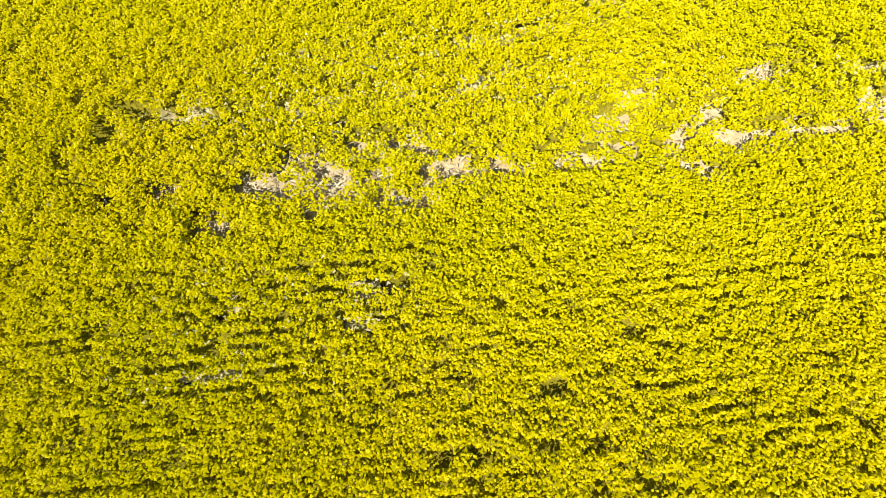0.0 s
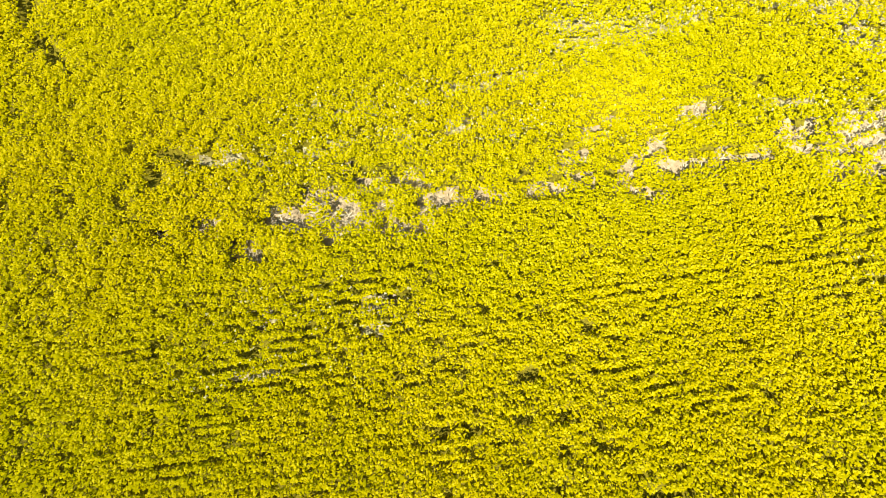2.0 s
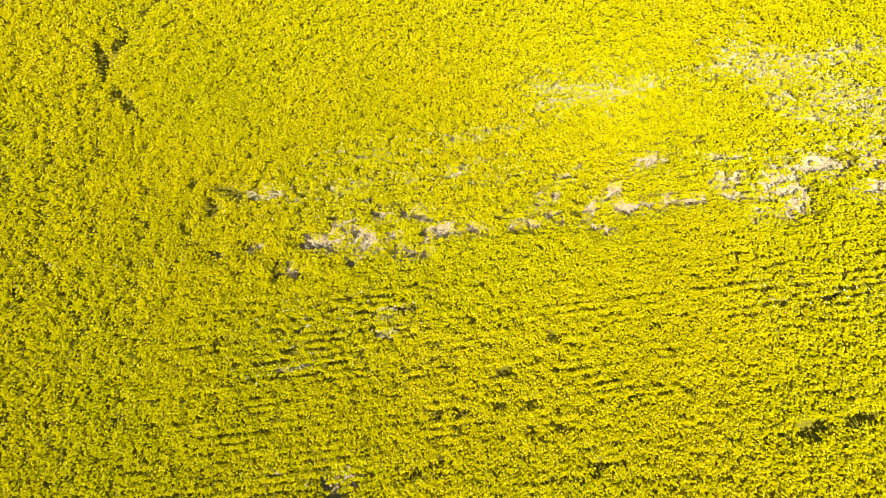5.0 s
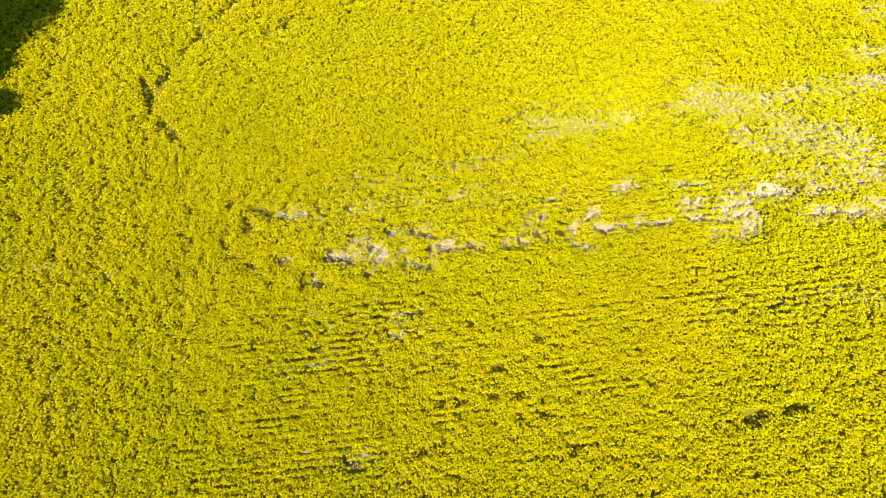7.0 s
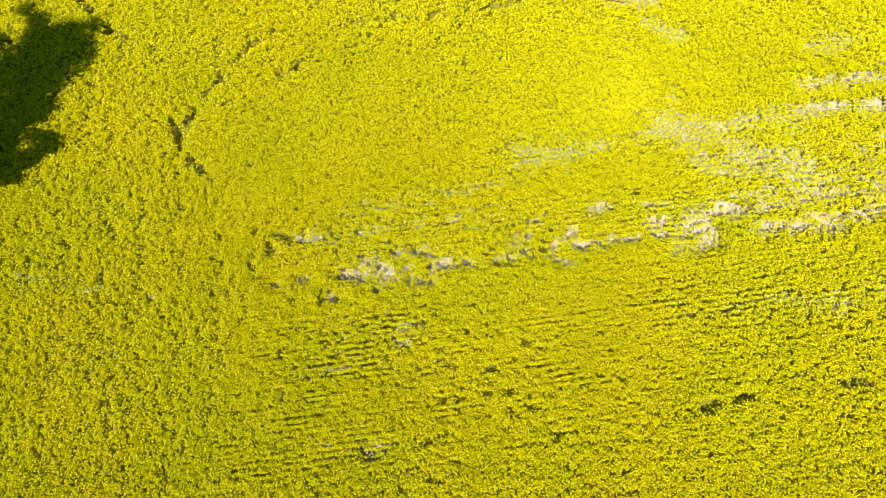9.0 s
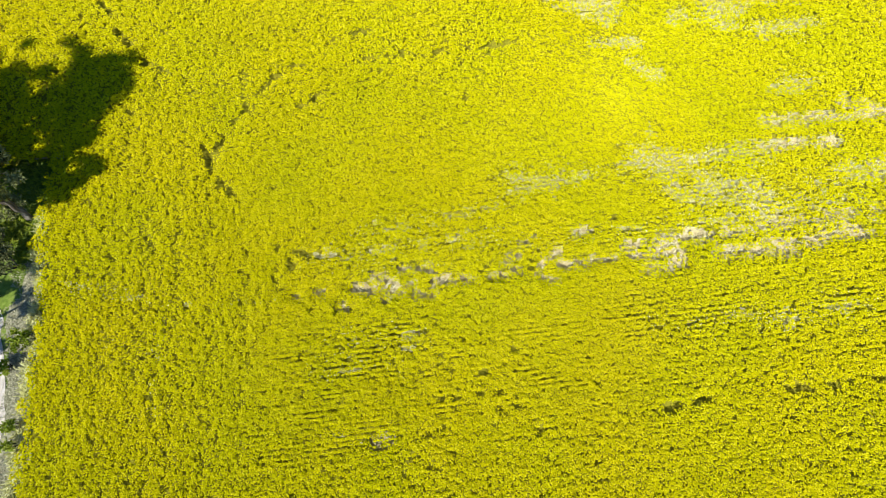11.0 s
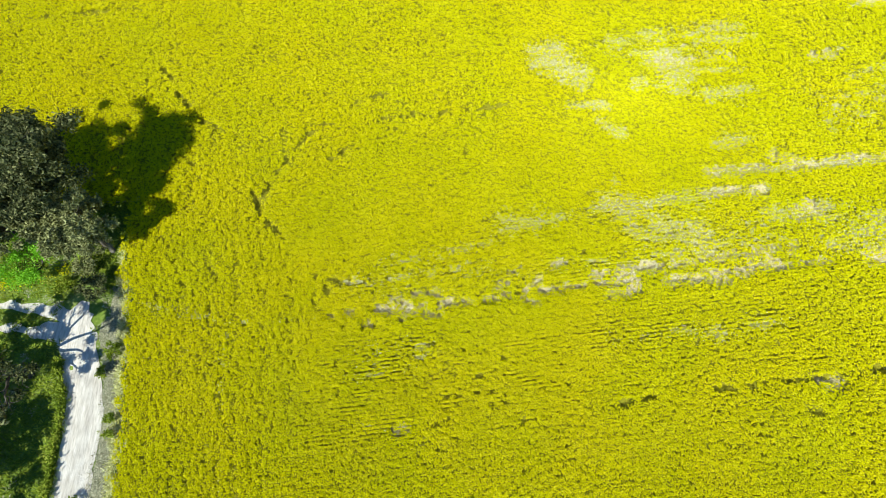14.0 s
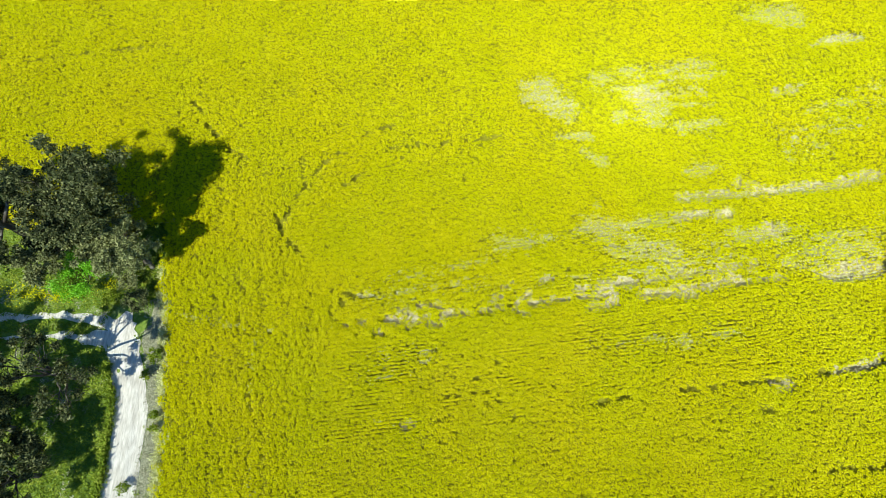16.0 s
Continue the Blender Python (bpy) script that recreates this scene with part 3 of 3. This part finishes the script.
x, y = field_points(1.6, 0.07)
(bare, halo), weak, missing = bare_fields(x, y), weakness(x, y), gap_field(x, y)
keep = (rng.random(len(x)) > bare * 1.05) & (rng.random(len(x)) > weak * 0.5)
x, y, weak, missing, halo = x[keep], y[keep], weak[keep], missing[keep], halo[keep]
n = len(x)
leaves = new("canola_leaves", tri_mesh("canola_leaves", *blades(x, y, rng.uniform(0.1, 0.4, n) * (1 - 0.5 * weak - 0.4 * halo) * np.where(missing, 0.3, 1), rng.uniform(0.15, 0.28, n), rng.uniform(0.04, 0.08, n), 0.8, 0.5), LEAF))
tagged(leaves, "green canola leaves and stems under the flowers", "canola", kind="stuff")

# low matted leaves and stems that close the stand above the soil
def understorey(name, mat, thin):
    step = 0.3
    gx, gy = np.meshgrid(np.arange(-57, 60, step), np.arange(-15, 47, step))
    w, h = gx.shape[1], gx.shape[0]
    fx, fy = gx.ravel() + rng.uniform(-0.07, 0.07, gx.size), gy.ravel() + rng.uniform(-0.07, 0.07, gx.size)
    ok = in_view(fx, fy) & in_crop(fx, fy)
    bare, halo, weak, gap = np.ones(len(fx)), np.zeros(len(fx)), np.ones(len(fx)), np.zeros(len(fx), bool)
    bare[ok], halo[ok] = bare_fields(fx[ok], fy[ok])
    weak[ok], gap[ok] = weakness(fx[ok], fy[ok]), gap_field(fx[ok], fy[ok])
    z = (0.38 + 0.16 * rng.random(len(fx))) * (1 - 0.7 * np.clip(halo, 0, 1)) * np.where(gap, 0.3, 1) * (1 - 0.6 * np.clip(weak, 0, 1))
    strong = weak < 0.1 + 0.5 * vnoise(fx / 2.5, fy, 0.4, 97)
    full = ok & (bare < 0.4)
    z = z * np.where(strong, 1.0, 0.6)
    a = (np.arange(h - 1)[:, None] * w + np.arange(w - 1)).ravel()
    a = a[full[a] & full[a + 1] & full[a + w] & full[a + w + 1]]
    a = a[strong[a] != thin]
    f = np.concatenate((np.stack((a, a + 1, a + w + 1), 1), np.stack((a, a + w + 1, a + w), 1)))
    used, f = np.unique(f, return_inverse=True)
    return tri_mesh(name, np.stack((fx, fy, z), 1)[used], f.reshape(-1, 3), mat)


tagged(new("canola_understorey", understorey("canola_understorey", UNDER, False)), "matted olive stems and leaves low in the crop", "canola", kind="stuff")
tagged(new("crop_litter", understorey("crop_litter", PALE_UNDER, True)), "pale dry litter between thin rows of crop", "canola", kind="stuff")

# dry stalks where the crop failed, and pale stunted plants where it is weak
x, y = field_points(40, 0.07)
bare, weak = bareness(x, y), weakness(x, y)
lump = vnoise(x, y, 0.17, 96)
keep = rng.random(len(x)) < np.maximum(bare * 1.3, weak * 0.5) * np.clip(lump * 2.2 - 0.4, 0, 1)
x, y = x[keep], y[keep]
n = len(x)
stubble = new("dry_stubble", tri_mesh("dry_stubble", *blades(x, y, rng.uniform(0.0, 0.25, n), rng.uniform(0.12, 0.38, n), rng.uniform(0.015, 0.045, n), 0.8, 0.6), STRAW))
tagged(stubble, "pale dry stubble lying in the thin crop", "stubble", kind="stuff")

x, y = field_points(22, 0.035)
(bare, halo), weak = bare_fields(x, y), weakness(x, y)
keep = rng.random(len(x)) < np.clip((weak - 0.1) * 2.3, 0, 0.9) * (1 - 0.6 * bare)
x, y, halo = x[keep], y[keep], halo[keep]
n = len(x)
runts = new("stunted_canola", tri_mesh("stunted_canola", *cones(x, y, rng.uniform(0.5, 0.98, n) * (1 - 0.4 * halo), rng.uniform(0.03, 0.065, n), 0.05, 3, 0.4), STUNTED))
tagged(runts, "pale stunted canola going to seed in rows", "canola", kind="stuff")

# the field beyond, too far to tell its plants apart
def far_canopy():
    xs = [-1200, -500, -220, -130, -90] + span(-75, 80, 1.0) + [90, 130, 220, 500, 1200]
    ys = [-500, -220, -130, -90] + span(-50, 70, 1.0) + [90, 130, 220, 500, 1200]
    gx, gy = np.meshgrid(np.array(xs, float), np.array(ys, float))
    fx, fy = gx.ravel(), gy.ravel()
    z = 0.95 + vnoise(fx, fy, 1.3, 95) * 0.25
    w, h = len(xs), len(ys)
    a = (np.arange(h - 1)[:, None] * w + np.arange(w - 1)).ravel()
    mx, my = (fx[a] + fx[a + w + 1]) / 2, (fy[a] + fy[a + w + 1]) / 2
    fx = np.where((fy < 6) & (np.abs(fx - crop_edge(fy)) < 0.8), np.maximum(fx, crop_edge(fy)), fx)
    a = a[in_crop(mx, my) & ~(in_view(mx - 0.8, my) & in_view(mx + 0.8, my) & in_view(mx, my - 0.8) & in_view(mx, my + 0.8))]
    f = np.concatenate((np.stack((a, a + 1, a + w + 1), 1), np.stack((a, a + w + 1, a + w), 1)))
    return tri_mesh("distant_canola", np.stack((fx, fy, z), 1), f, FAR_CROP)


tagged(new("distant_canola", far_canopy()), "yellow canola field going on into the distance", "canola", kind="stuff")

# ---- trees and shrubs ----
def tube(points, radii, sides=8):
    """A tapered tube along points."""
    p = np.array(points, float)
    t = np.gradient(p, axis=0)
    t /= np.linalg.norm(t, axis=1)[:, None] + 1e-9
    ref = np.where(np.abs(t[:, 2:3]) > 0.9, np.array([[1.0, 0, 0]]), np.array([[0, 0, 1.0]]))
    a = np.cross(t, ref)
    a /= np.linalg.norm(a, axis=1)[:, None]
    b = np.cross(t, a)
    ang = np.arange(sides) * 2 * np.pi / sides
    lump = 1 + 0.12 * np.sin(ang * 3 + p[:, 2:3] * 1.7)
    r = np.array(radii)[:, None] * lump
    v = p[:, None] + a[:, None] * (r * np.cos(ang))[..., None] + b[:, None] * (r * np.sin(ang))[..., None]
    n = len(p)
    i, j = np.arange(n - 1)[:, None] * sides, np.arange(sides)[None]
    k = (j + 1) % sides
    f = np.concatenate((np.stack((i + j, i + k, i + sides + k), 2).reshape(-1, 3), np.stack((i + j, i + sides + k, i + sides + j), 2).reshape(-1, 3)))
    return v.reshape(-1, 3), f


def bent(r, start, end, n, wander):
    """A wandering line from start to end."""
    s = np.linspace(0, 1, n)[:, None]
    p = np.array(start) * (1 - s) + np.array(end) * s
    w = np.cumsum(r.normal(0, wander, (n, 3)), axis=0)
    return p + w - s * w[-1] - (1 - s) * w[0]


def leaf_clump(r, c, radius, count, size, flat=0.7, droop=0.4):
    """Narrow leaves round a centre, thicker towards the rim, hanging a little."""
    d = r.normal(0, 1, (count, 3))
    d /= np.linalg.norm(d, axis=1)[:, None]
    rad = radius * r.uniform(0.15, 1.0, (count, 1)) ** 0.6 * (0.75 + 0.5 * np.sin(d[:, :1] * 5 + c[0]) * np.cos(d[:, 1:2] * 4 + c[1]))
    p = np.array(c) + d * rad * np.array([1, 1, flat])
    u = r.normal(0, 1, (count, 3))
    u[:, 2] -= droop
    u /= np.linalg.norm(u, axis=1)[:, None]
    w = np.cross(u, r.normal(0, 1, (count, 3)))
    w /= np.linalg.norm(w, axis=1)[:, None]
    L = size * r.uniform(0.6, 1.3, (count, 1))
    W = L * 0.42
    v = np.stack((p, p + u * L * 0.5 + w * W / 2, p + u * L, p + u * L * 0.5 - w * W / 2), 1)
    f = np.array([[0, 1, 2], [0, 2, 3]])[None] + (np.arange(count) * 4)[:, None, None]
    return v.reshape(-1, 3), f.reshape(-1, 3)


def gum_tree(base, height, radius, fork, lean, limbs, leafy, seed, label, low=0.35, foliage=None, leaf=0.27, clump=1.0, dense=200, spokes=()):
    """A eucalypt: trunk to the fork, wandering limbs with twigs, and leaf clumps at their ends."""
    r = np.random.default_rng(seed)
    tree = tagged(new("gum_tree"), label, "tree", group="gum trees by the track")
    tree.location = base
    top = np.array((lean[0], lean[1], fork))
    stem = bent(r, (0, 0, -0.2), top, 9, 0.06)
    r0 = 0.028 * height
    part("trunk", tri_mesh("trunk", *tube(stem, np.linspace(r0 * 1.25, r0 * 0.75, 9), 10), BARK), tree)
    crown = []
    for k in range(limbs):
        a = k * 6.283 / limbs + r.uniform(-0.4, 0.4)
        reach = radius * r.uniform(0.6, 1.0)
        rise = height * r.uniform(low + 0.12, 0.98) if k % 3 else height * r.uniform(0.85, 0.98)
        if rise > height * 0.8:
            reach *= 0.6
        start = stem[r.integers(6, 9)]
        end = top + np.array((math.cos(a) * reach, math.sin(a) * reach, max(rise - fork, 0.4)))
        if spokes:
            end = top + np.array(spokes[k])
            a = math.atan2(spokes[k][1], spokes[k][0])
        line = bent(r, start, end, 9, 0.035 * height / 4)
        wood = [tube(line, np.linspace(r0 * 0.5, r0 * 0.09, 9), 7)]
        ends = [line[-1]]
        for q in range(5):
            s = line[r.integers(3, 8)]
            e = s + np.array((r.normal(math.cos(a), 0.8), r.normal(math.sin(a), 0.8), r.uniform(-0.1, 1.2))) * radius * 0.32
            twig = bent(r, s, e, 6, 0.09)
            wood.append(tube(twig, np.linspace(r0 * 0.12, r0 * 0.035, 6), 5))
            ends.append(twig[-1])
            s2 = twig[3]
            e2 = s2 + r.normal(0, 1, 3) * radius * 0.16
            wood.append(tube(bent(r, s2, e2, 4, 0.05), np.linspace(r0 * 0.07, r0 * 0.03, 4), 4))
            ends.append(e2)
        part("limb", tri_mesh("limb", *joined(*wood), BARK), tree)
        for e in ends:
            if r.random() < leafy:
                crown.append(leaf_clump(r, e + np.array((0, 0, 0.3)), clump * r.uniform(0.15, 0.27) * radius, int(dense * clump * r.uniform(0.6, 1.4)), leaf))
    part("crown", tri_mesh("crown", *joined(*crown), foliage or GUM), tree, "grey-green drooping gum leaves in uneven clumps")
    return tree


def shrub(base, radius, height, mat, seed, label, category="shrub", leaf=0.2, count=1500, group="shrubs on the verge"):
    """A low bush: a few stems and a lumpy, gappy mass of leaves."""
    r = np.random.default_rng(seed)
    bush = tagged(new("shrub"), label, category, group=group)
    bush.location = base
    stems, leaves_ = [], []
    for k in range(9):
        a = k * 0.7 + r.uniform(-0.3, 0.3)
        d = radius * r.uniform(0.25, 0.75)
        e = np.array((math.cos(a) * d, math.sin(a) * d, height * r.uniform(0.45, 0.8)))
        stems.append(tube(bent(r, (0, 0, -0.1), e, 5, 0.05), np.linspace(0.04, 0.012, 5), 5))
        leaves_.append(leaf_clump(r, e + np.array((0, 0, 0.3)), radius * r.uniform(0.3, 0.5), count // 9, leaf, 0.75, 0.0))
    part("stem", tri_mesh("stem", *joined(*stems), BARK), bush)
    part("foliage", tri_mesh("foliage", *joined(*leaves_), mat), bush)
    return bush


gum_tree((-30.2, 11.6, 0), 12.2, 4.2, 6.2, (0.3, 0.5), 13, 1.0, 101, "tall grey-green gum tree with a high crown at the field corner", low=0.55, dense=330, clump=1.0,
         spokes=[(4.1, 1.4, 4.0), (3.0, -0.8, 3.4), (0.2, 1.6, 3.6), (-2.2, 0.2, 1.8), (1.6, 0.2, 3.2), (2.6, 1.2, 2.2), (-1.2, 0.6, 2.6), (-3.2, 0.4, 1.0), (2.4, 2.6, 4.0), (3.4, 0.2, 4.2), (0.6, 1.2, 1.2), (-1.6, -0.6, 0.6), (1.6, -0.8, 1.4)])
gum_tree((-36.2, 11.2, 0), 13.0, 4.6, 7.6, (-0.3, 0.0), 8, 0.9, 102, "large gum tree with a thick dark trunk in the long grass", low=0.62, dense=380, clump=0.85,
         spokes=[(-1.6, 2.2, 2.4), (-1.4, -2.6, -2.6), (2.4, 2.2, 1.6), (-3.4, 0.4, 3.0), (0.6, 2.4, 1.2), (0.6, 0.6, 4.6), (-1.4, 1.2, 3.8), (-2.6, 1.8, 0.6)])
gum_tree((-26.9, 9.0, 0), 6.8, 2.4, 2.6, (0.4, 0.1), 9, 0.9, 107, "bushy grey-green gum tree beside the crop", low=0.4, foliage=SAGE, dense=260, clump=0.85)
gum_tree((-35.4, 9.0, 0), 4.2, 2.2, 1.4, (0.1, 0.0), 7, 0.8, 108, "small bushy gum tree in the grove", low=0.3, foliage=SAGE, dense=220, clump=0.8)
gum_tree((-33.4, 11.4, 0), 6.6, 2.6, 2.4, (0.1, 0.1), 8, 0.95, 110, "dark bushy gum tree in the grove", low=0.35, dense=280)
gum_tree((-29.6, 10.4, 0), 5.4, 2.5, 1.8, (0.1, 0.0), 9, 0.9, 109, "small bushy gum tree in the grove", low=0.3, foliage=SAGE, dense=260, clump=0.85)
gum_tree((-31.3, -1.3, 0), 9.6, 3.6, 3.4, (0.1, 0.1), 7, 0.6, 103, "sparse gum tree with bare forked limbs beside the track", low=0.45, clump=0.62, dense=300,
         spokes=[(4.4, -0.5, 3.6), (0.6, 0.6, 5.4), (-0.4, 1.3, 3.0), (2.2, -2.9, 0.9), (2.5, -2.6, 1.9), (-3.8, 0.4, 2.4), (-2.0, -0.8, 3.8)])
gum_tree((-36.4, -5.4, 0), 8.0, 3.5, 3.0, (0.2, 0.1), 9, 0.9, 104, "dark leafy gum tree in the long grass", low=0.35, dense=340, clump=0.9)
gum_tree((-33.2, -9.2, 0), 6.0, 3.0, 2.6, (0.1, 0.0), 9, 0.9, 105, "dark leafy gum tree in the long grass", low=0.3, dense=340, clump=0.9)
gum_tree((-43.5, -1.2, 0), 9.0, 3.6, 4.0, (0.2, 0.2), 8, 0.8, 106, "leafy gum tree beside the wheel tracks", low=0.35, dense=300)

shrub((-32.9, 7.9, 0.05), 2.7, 2.2, SHRUB, 201, "rounded bright green leafy bush on the verge", count=5200)
shrub((-28.2, 7.4, 0.05), 1.3, 1.5, SAGE, 202, "pale sage-green bush beside the crop", count=1500)
shrub((-23.7, -4.7, 0.05), 0.45, 1.2, GRASS, 209, "tall green weeds at the crop edge", count=320)
shrub((-23.7, -5.8, 0.05), 0.4, 1.1, GRASS, 210, "tall green weeds at the crop edge", count=260)
shrub((-27.4, 9.4, 0.05), 1.2, 1.3, SAGE, 203, "pale sage-green bush beside the crop", count=1200)
shrub((-29.9, 5.9, 0.05), 0.9, 1.0, GRASS, 204, "dark green weedy bush at the track junction", count=900)
shrub((-26.8, 5.4, 0.05), 1.5, 1.9, GUM, 205, "dusty dark green bush at the gateway", count=2400)
shrub((-24.7, 0.3, 0.05), 0.8, 0.8, GRASS, 206, "green weedy bush between track and crop", count=700)
shrub((-25.4, -1.3, 0.05), 0.5, 0.5, GRASS, 207, "green weedy bush between track and crop", count=300)
shrub((-25.6, -10.3, 0.05), 0.6, 0.5, GRASS, 208, "green weedy bush between track and crop", count=300)


# ---- grass and weeds on the verge ----
def grassland(count, seed_keep):
    x, y = rng.uniform(-56, -20, count), rng.uniform(-20, 13.6, count)
    keep = ~in_crop(x, y)
    x, y = x[keep], y[keep]
    d = np.full(len(x), 99.0)
    for (x0, y0), (x1, y1) in zip(TRACK_LINE[:-1], TRACK_LINE[1:]):
        d = np.minimum(d, seg_dist(x, y, x0, y0, x1, y1))
    d2 = np.minimum(seg_dist(x, y, -27.5, 3.0, -33.4, 4.4), seg_dist(x, y, -33.4, 4.4, -63.1, 4.4))
    d3 = np.minimum(seg_dist(x, y, -28.0, 1.7, -34.8, 2.6), seg_dist(x, y, -34.8, 2.6, -62.9, 2.4))
    d4 = seg_dist(x, y, -30.5, 2.2, -27.6, 3.2)
    w = (vnoise(x, y, 0.6, seed_keep) - 0.5) * 0.7
    keep = (d + w > 1.3) & (d2 + w > 0.3) & (d3 + w > 0.22) & (d4 + w > 1.1)
    return x[keep], y[keep], d[keep]


x, y, d = grassland(90000, 301)
dry = vnoise(x, y, 1.4, 302) * 0.6 + vnoise(x, y, 0.4, 303) * 0.4
strip_side = (x > crop_edge(y) - 2.6) & (y < 5)
is_dry = np.where(strip_side, dry > 0.15, dry > 0.74)
tall = np.where(strip_side, 0.6, 1.0) * (0.5 + vnoise(x, y, 2.5, 304))
n = len(x)
g = ~is_dry
grass = new("verge_grass", tri_mesh("verge_grass", *blades(x[g], y[g], np.where(strip_side[g], 0.1, 0.02), rng.uniform(0.18, 0.5, g.sum()) * tall[g], rng.uniform(0.05, 0.12, g.sum()), 0.8, 0.8), GRASS))
tagged(grass, "lush green grass and weeds beside the track", "grass", kind="stuff")
g = is_dry
hay = new("dry_grass", tri_mesh("dry_grass", *blades(x[g], y[g], np.where(strip_side[g], 0.1, 0.02), rng.uniform(0.15, 0.4, g.sum()) * tall[g], rng.uniform(0.03, 0.07, g.sum()), 0.9, 0.6), GREY_HAY))
tagged(hay, "dry pale grass between track and crop", "grass", kind="stuff")

# tall weeds along the far side of the track
line = np.array(TRACK_LINE[2:-1])
run = np.concatenate(([0], np.cumsum(np.hypot(*np.diff(line, axis=0).T))))
s = rng.uniform(0, run[-1], 5200)
x = np.interp(s, run, line[:, 0]) - 1.62 + rng.normal(0, 0.17, len(s)) - 0.25 * (vnoise(s, s * 0, 1.5, 311) - 0.5)
y = np.interp(s, run, line[:, 1]) + rng.normal(0, 0.1, len(s))
keep = (y < 0.0) & (rng.random(len(s)) < 0.25 + 1.1 * vnoise(s, s * 0, 0.9, 312))
x, y = x[keep], y[keep]
n = len(x)
fringe = new("track_edge_weeds", tri_mesh("track_edge_weeds", *blades(x, y, rng.uniform(0.05, 0.4, n), rng.uniform(0.25, 0.6, n), rng.uniform(0.06, 0.13, n), 0.55, 0.9), GRASS))
tagged(fringe, "tall dark green weeds along the track edge", "weeds", kind="stuff")

# pale seeding grass along the crop's edge
y = rng.uniform(-20, 9, 7000)
x = crop_edge(y) - 0.15 + rng.normal(0, 0.2, len(y)) + 0.5 * (vnoise(y, y * 0, 1.2, 321) - 0.5)
keep = rng.random(len(y)) < 0.2 + 1.1 * vnoise(y, y * 0, 0.7, 322)
x, y = x[keep], y[keep]
n = len(x)
edge = new("crop_edge_grass", tri_mesh("crop_edge_grass", *blades(x, y, rng.uniform(0.05, 0.35, n), rng.uniform(0.25, 0.55, n), rng.uniform(0.04, 0.09, n), 0.6, 0.8), STUNTED))
tagged(edge, "pale seeding grass along the edge of the crop", "grass", kind="stuff")

# yellow weeds in flower
n = 260
x = np.concatenate((rng.normal(-34.8, 1.0, n), rng.normal(-38.3, 1.2, n), rng.normal(-30.4, 0.5, n // 3)))
y = np.concatenate((rng.normal(6.4, 0.3, n), rng.normal(6.8, 0.5, n), rng.normal(7.1, 0.5, n // 3)))
weeds = new("yellow_weeds", tri_mesh("yellow_weeds", *cones(x, y, rng.uniform(0.3, 0.7, len(x)), np.full(len(x), 0.06), 0.05, 4, 0.3), PETAL))
tagged(weeds, "patch of yellow flowering weeds in the verge grass", "weeds", kind="stuff")
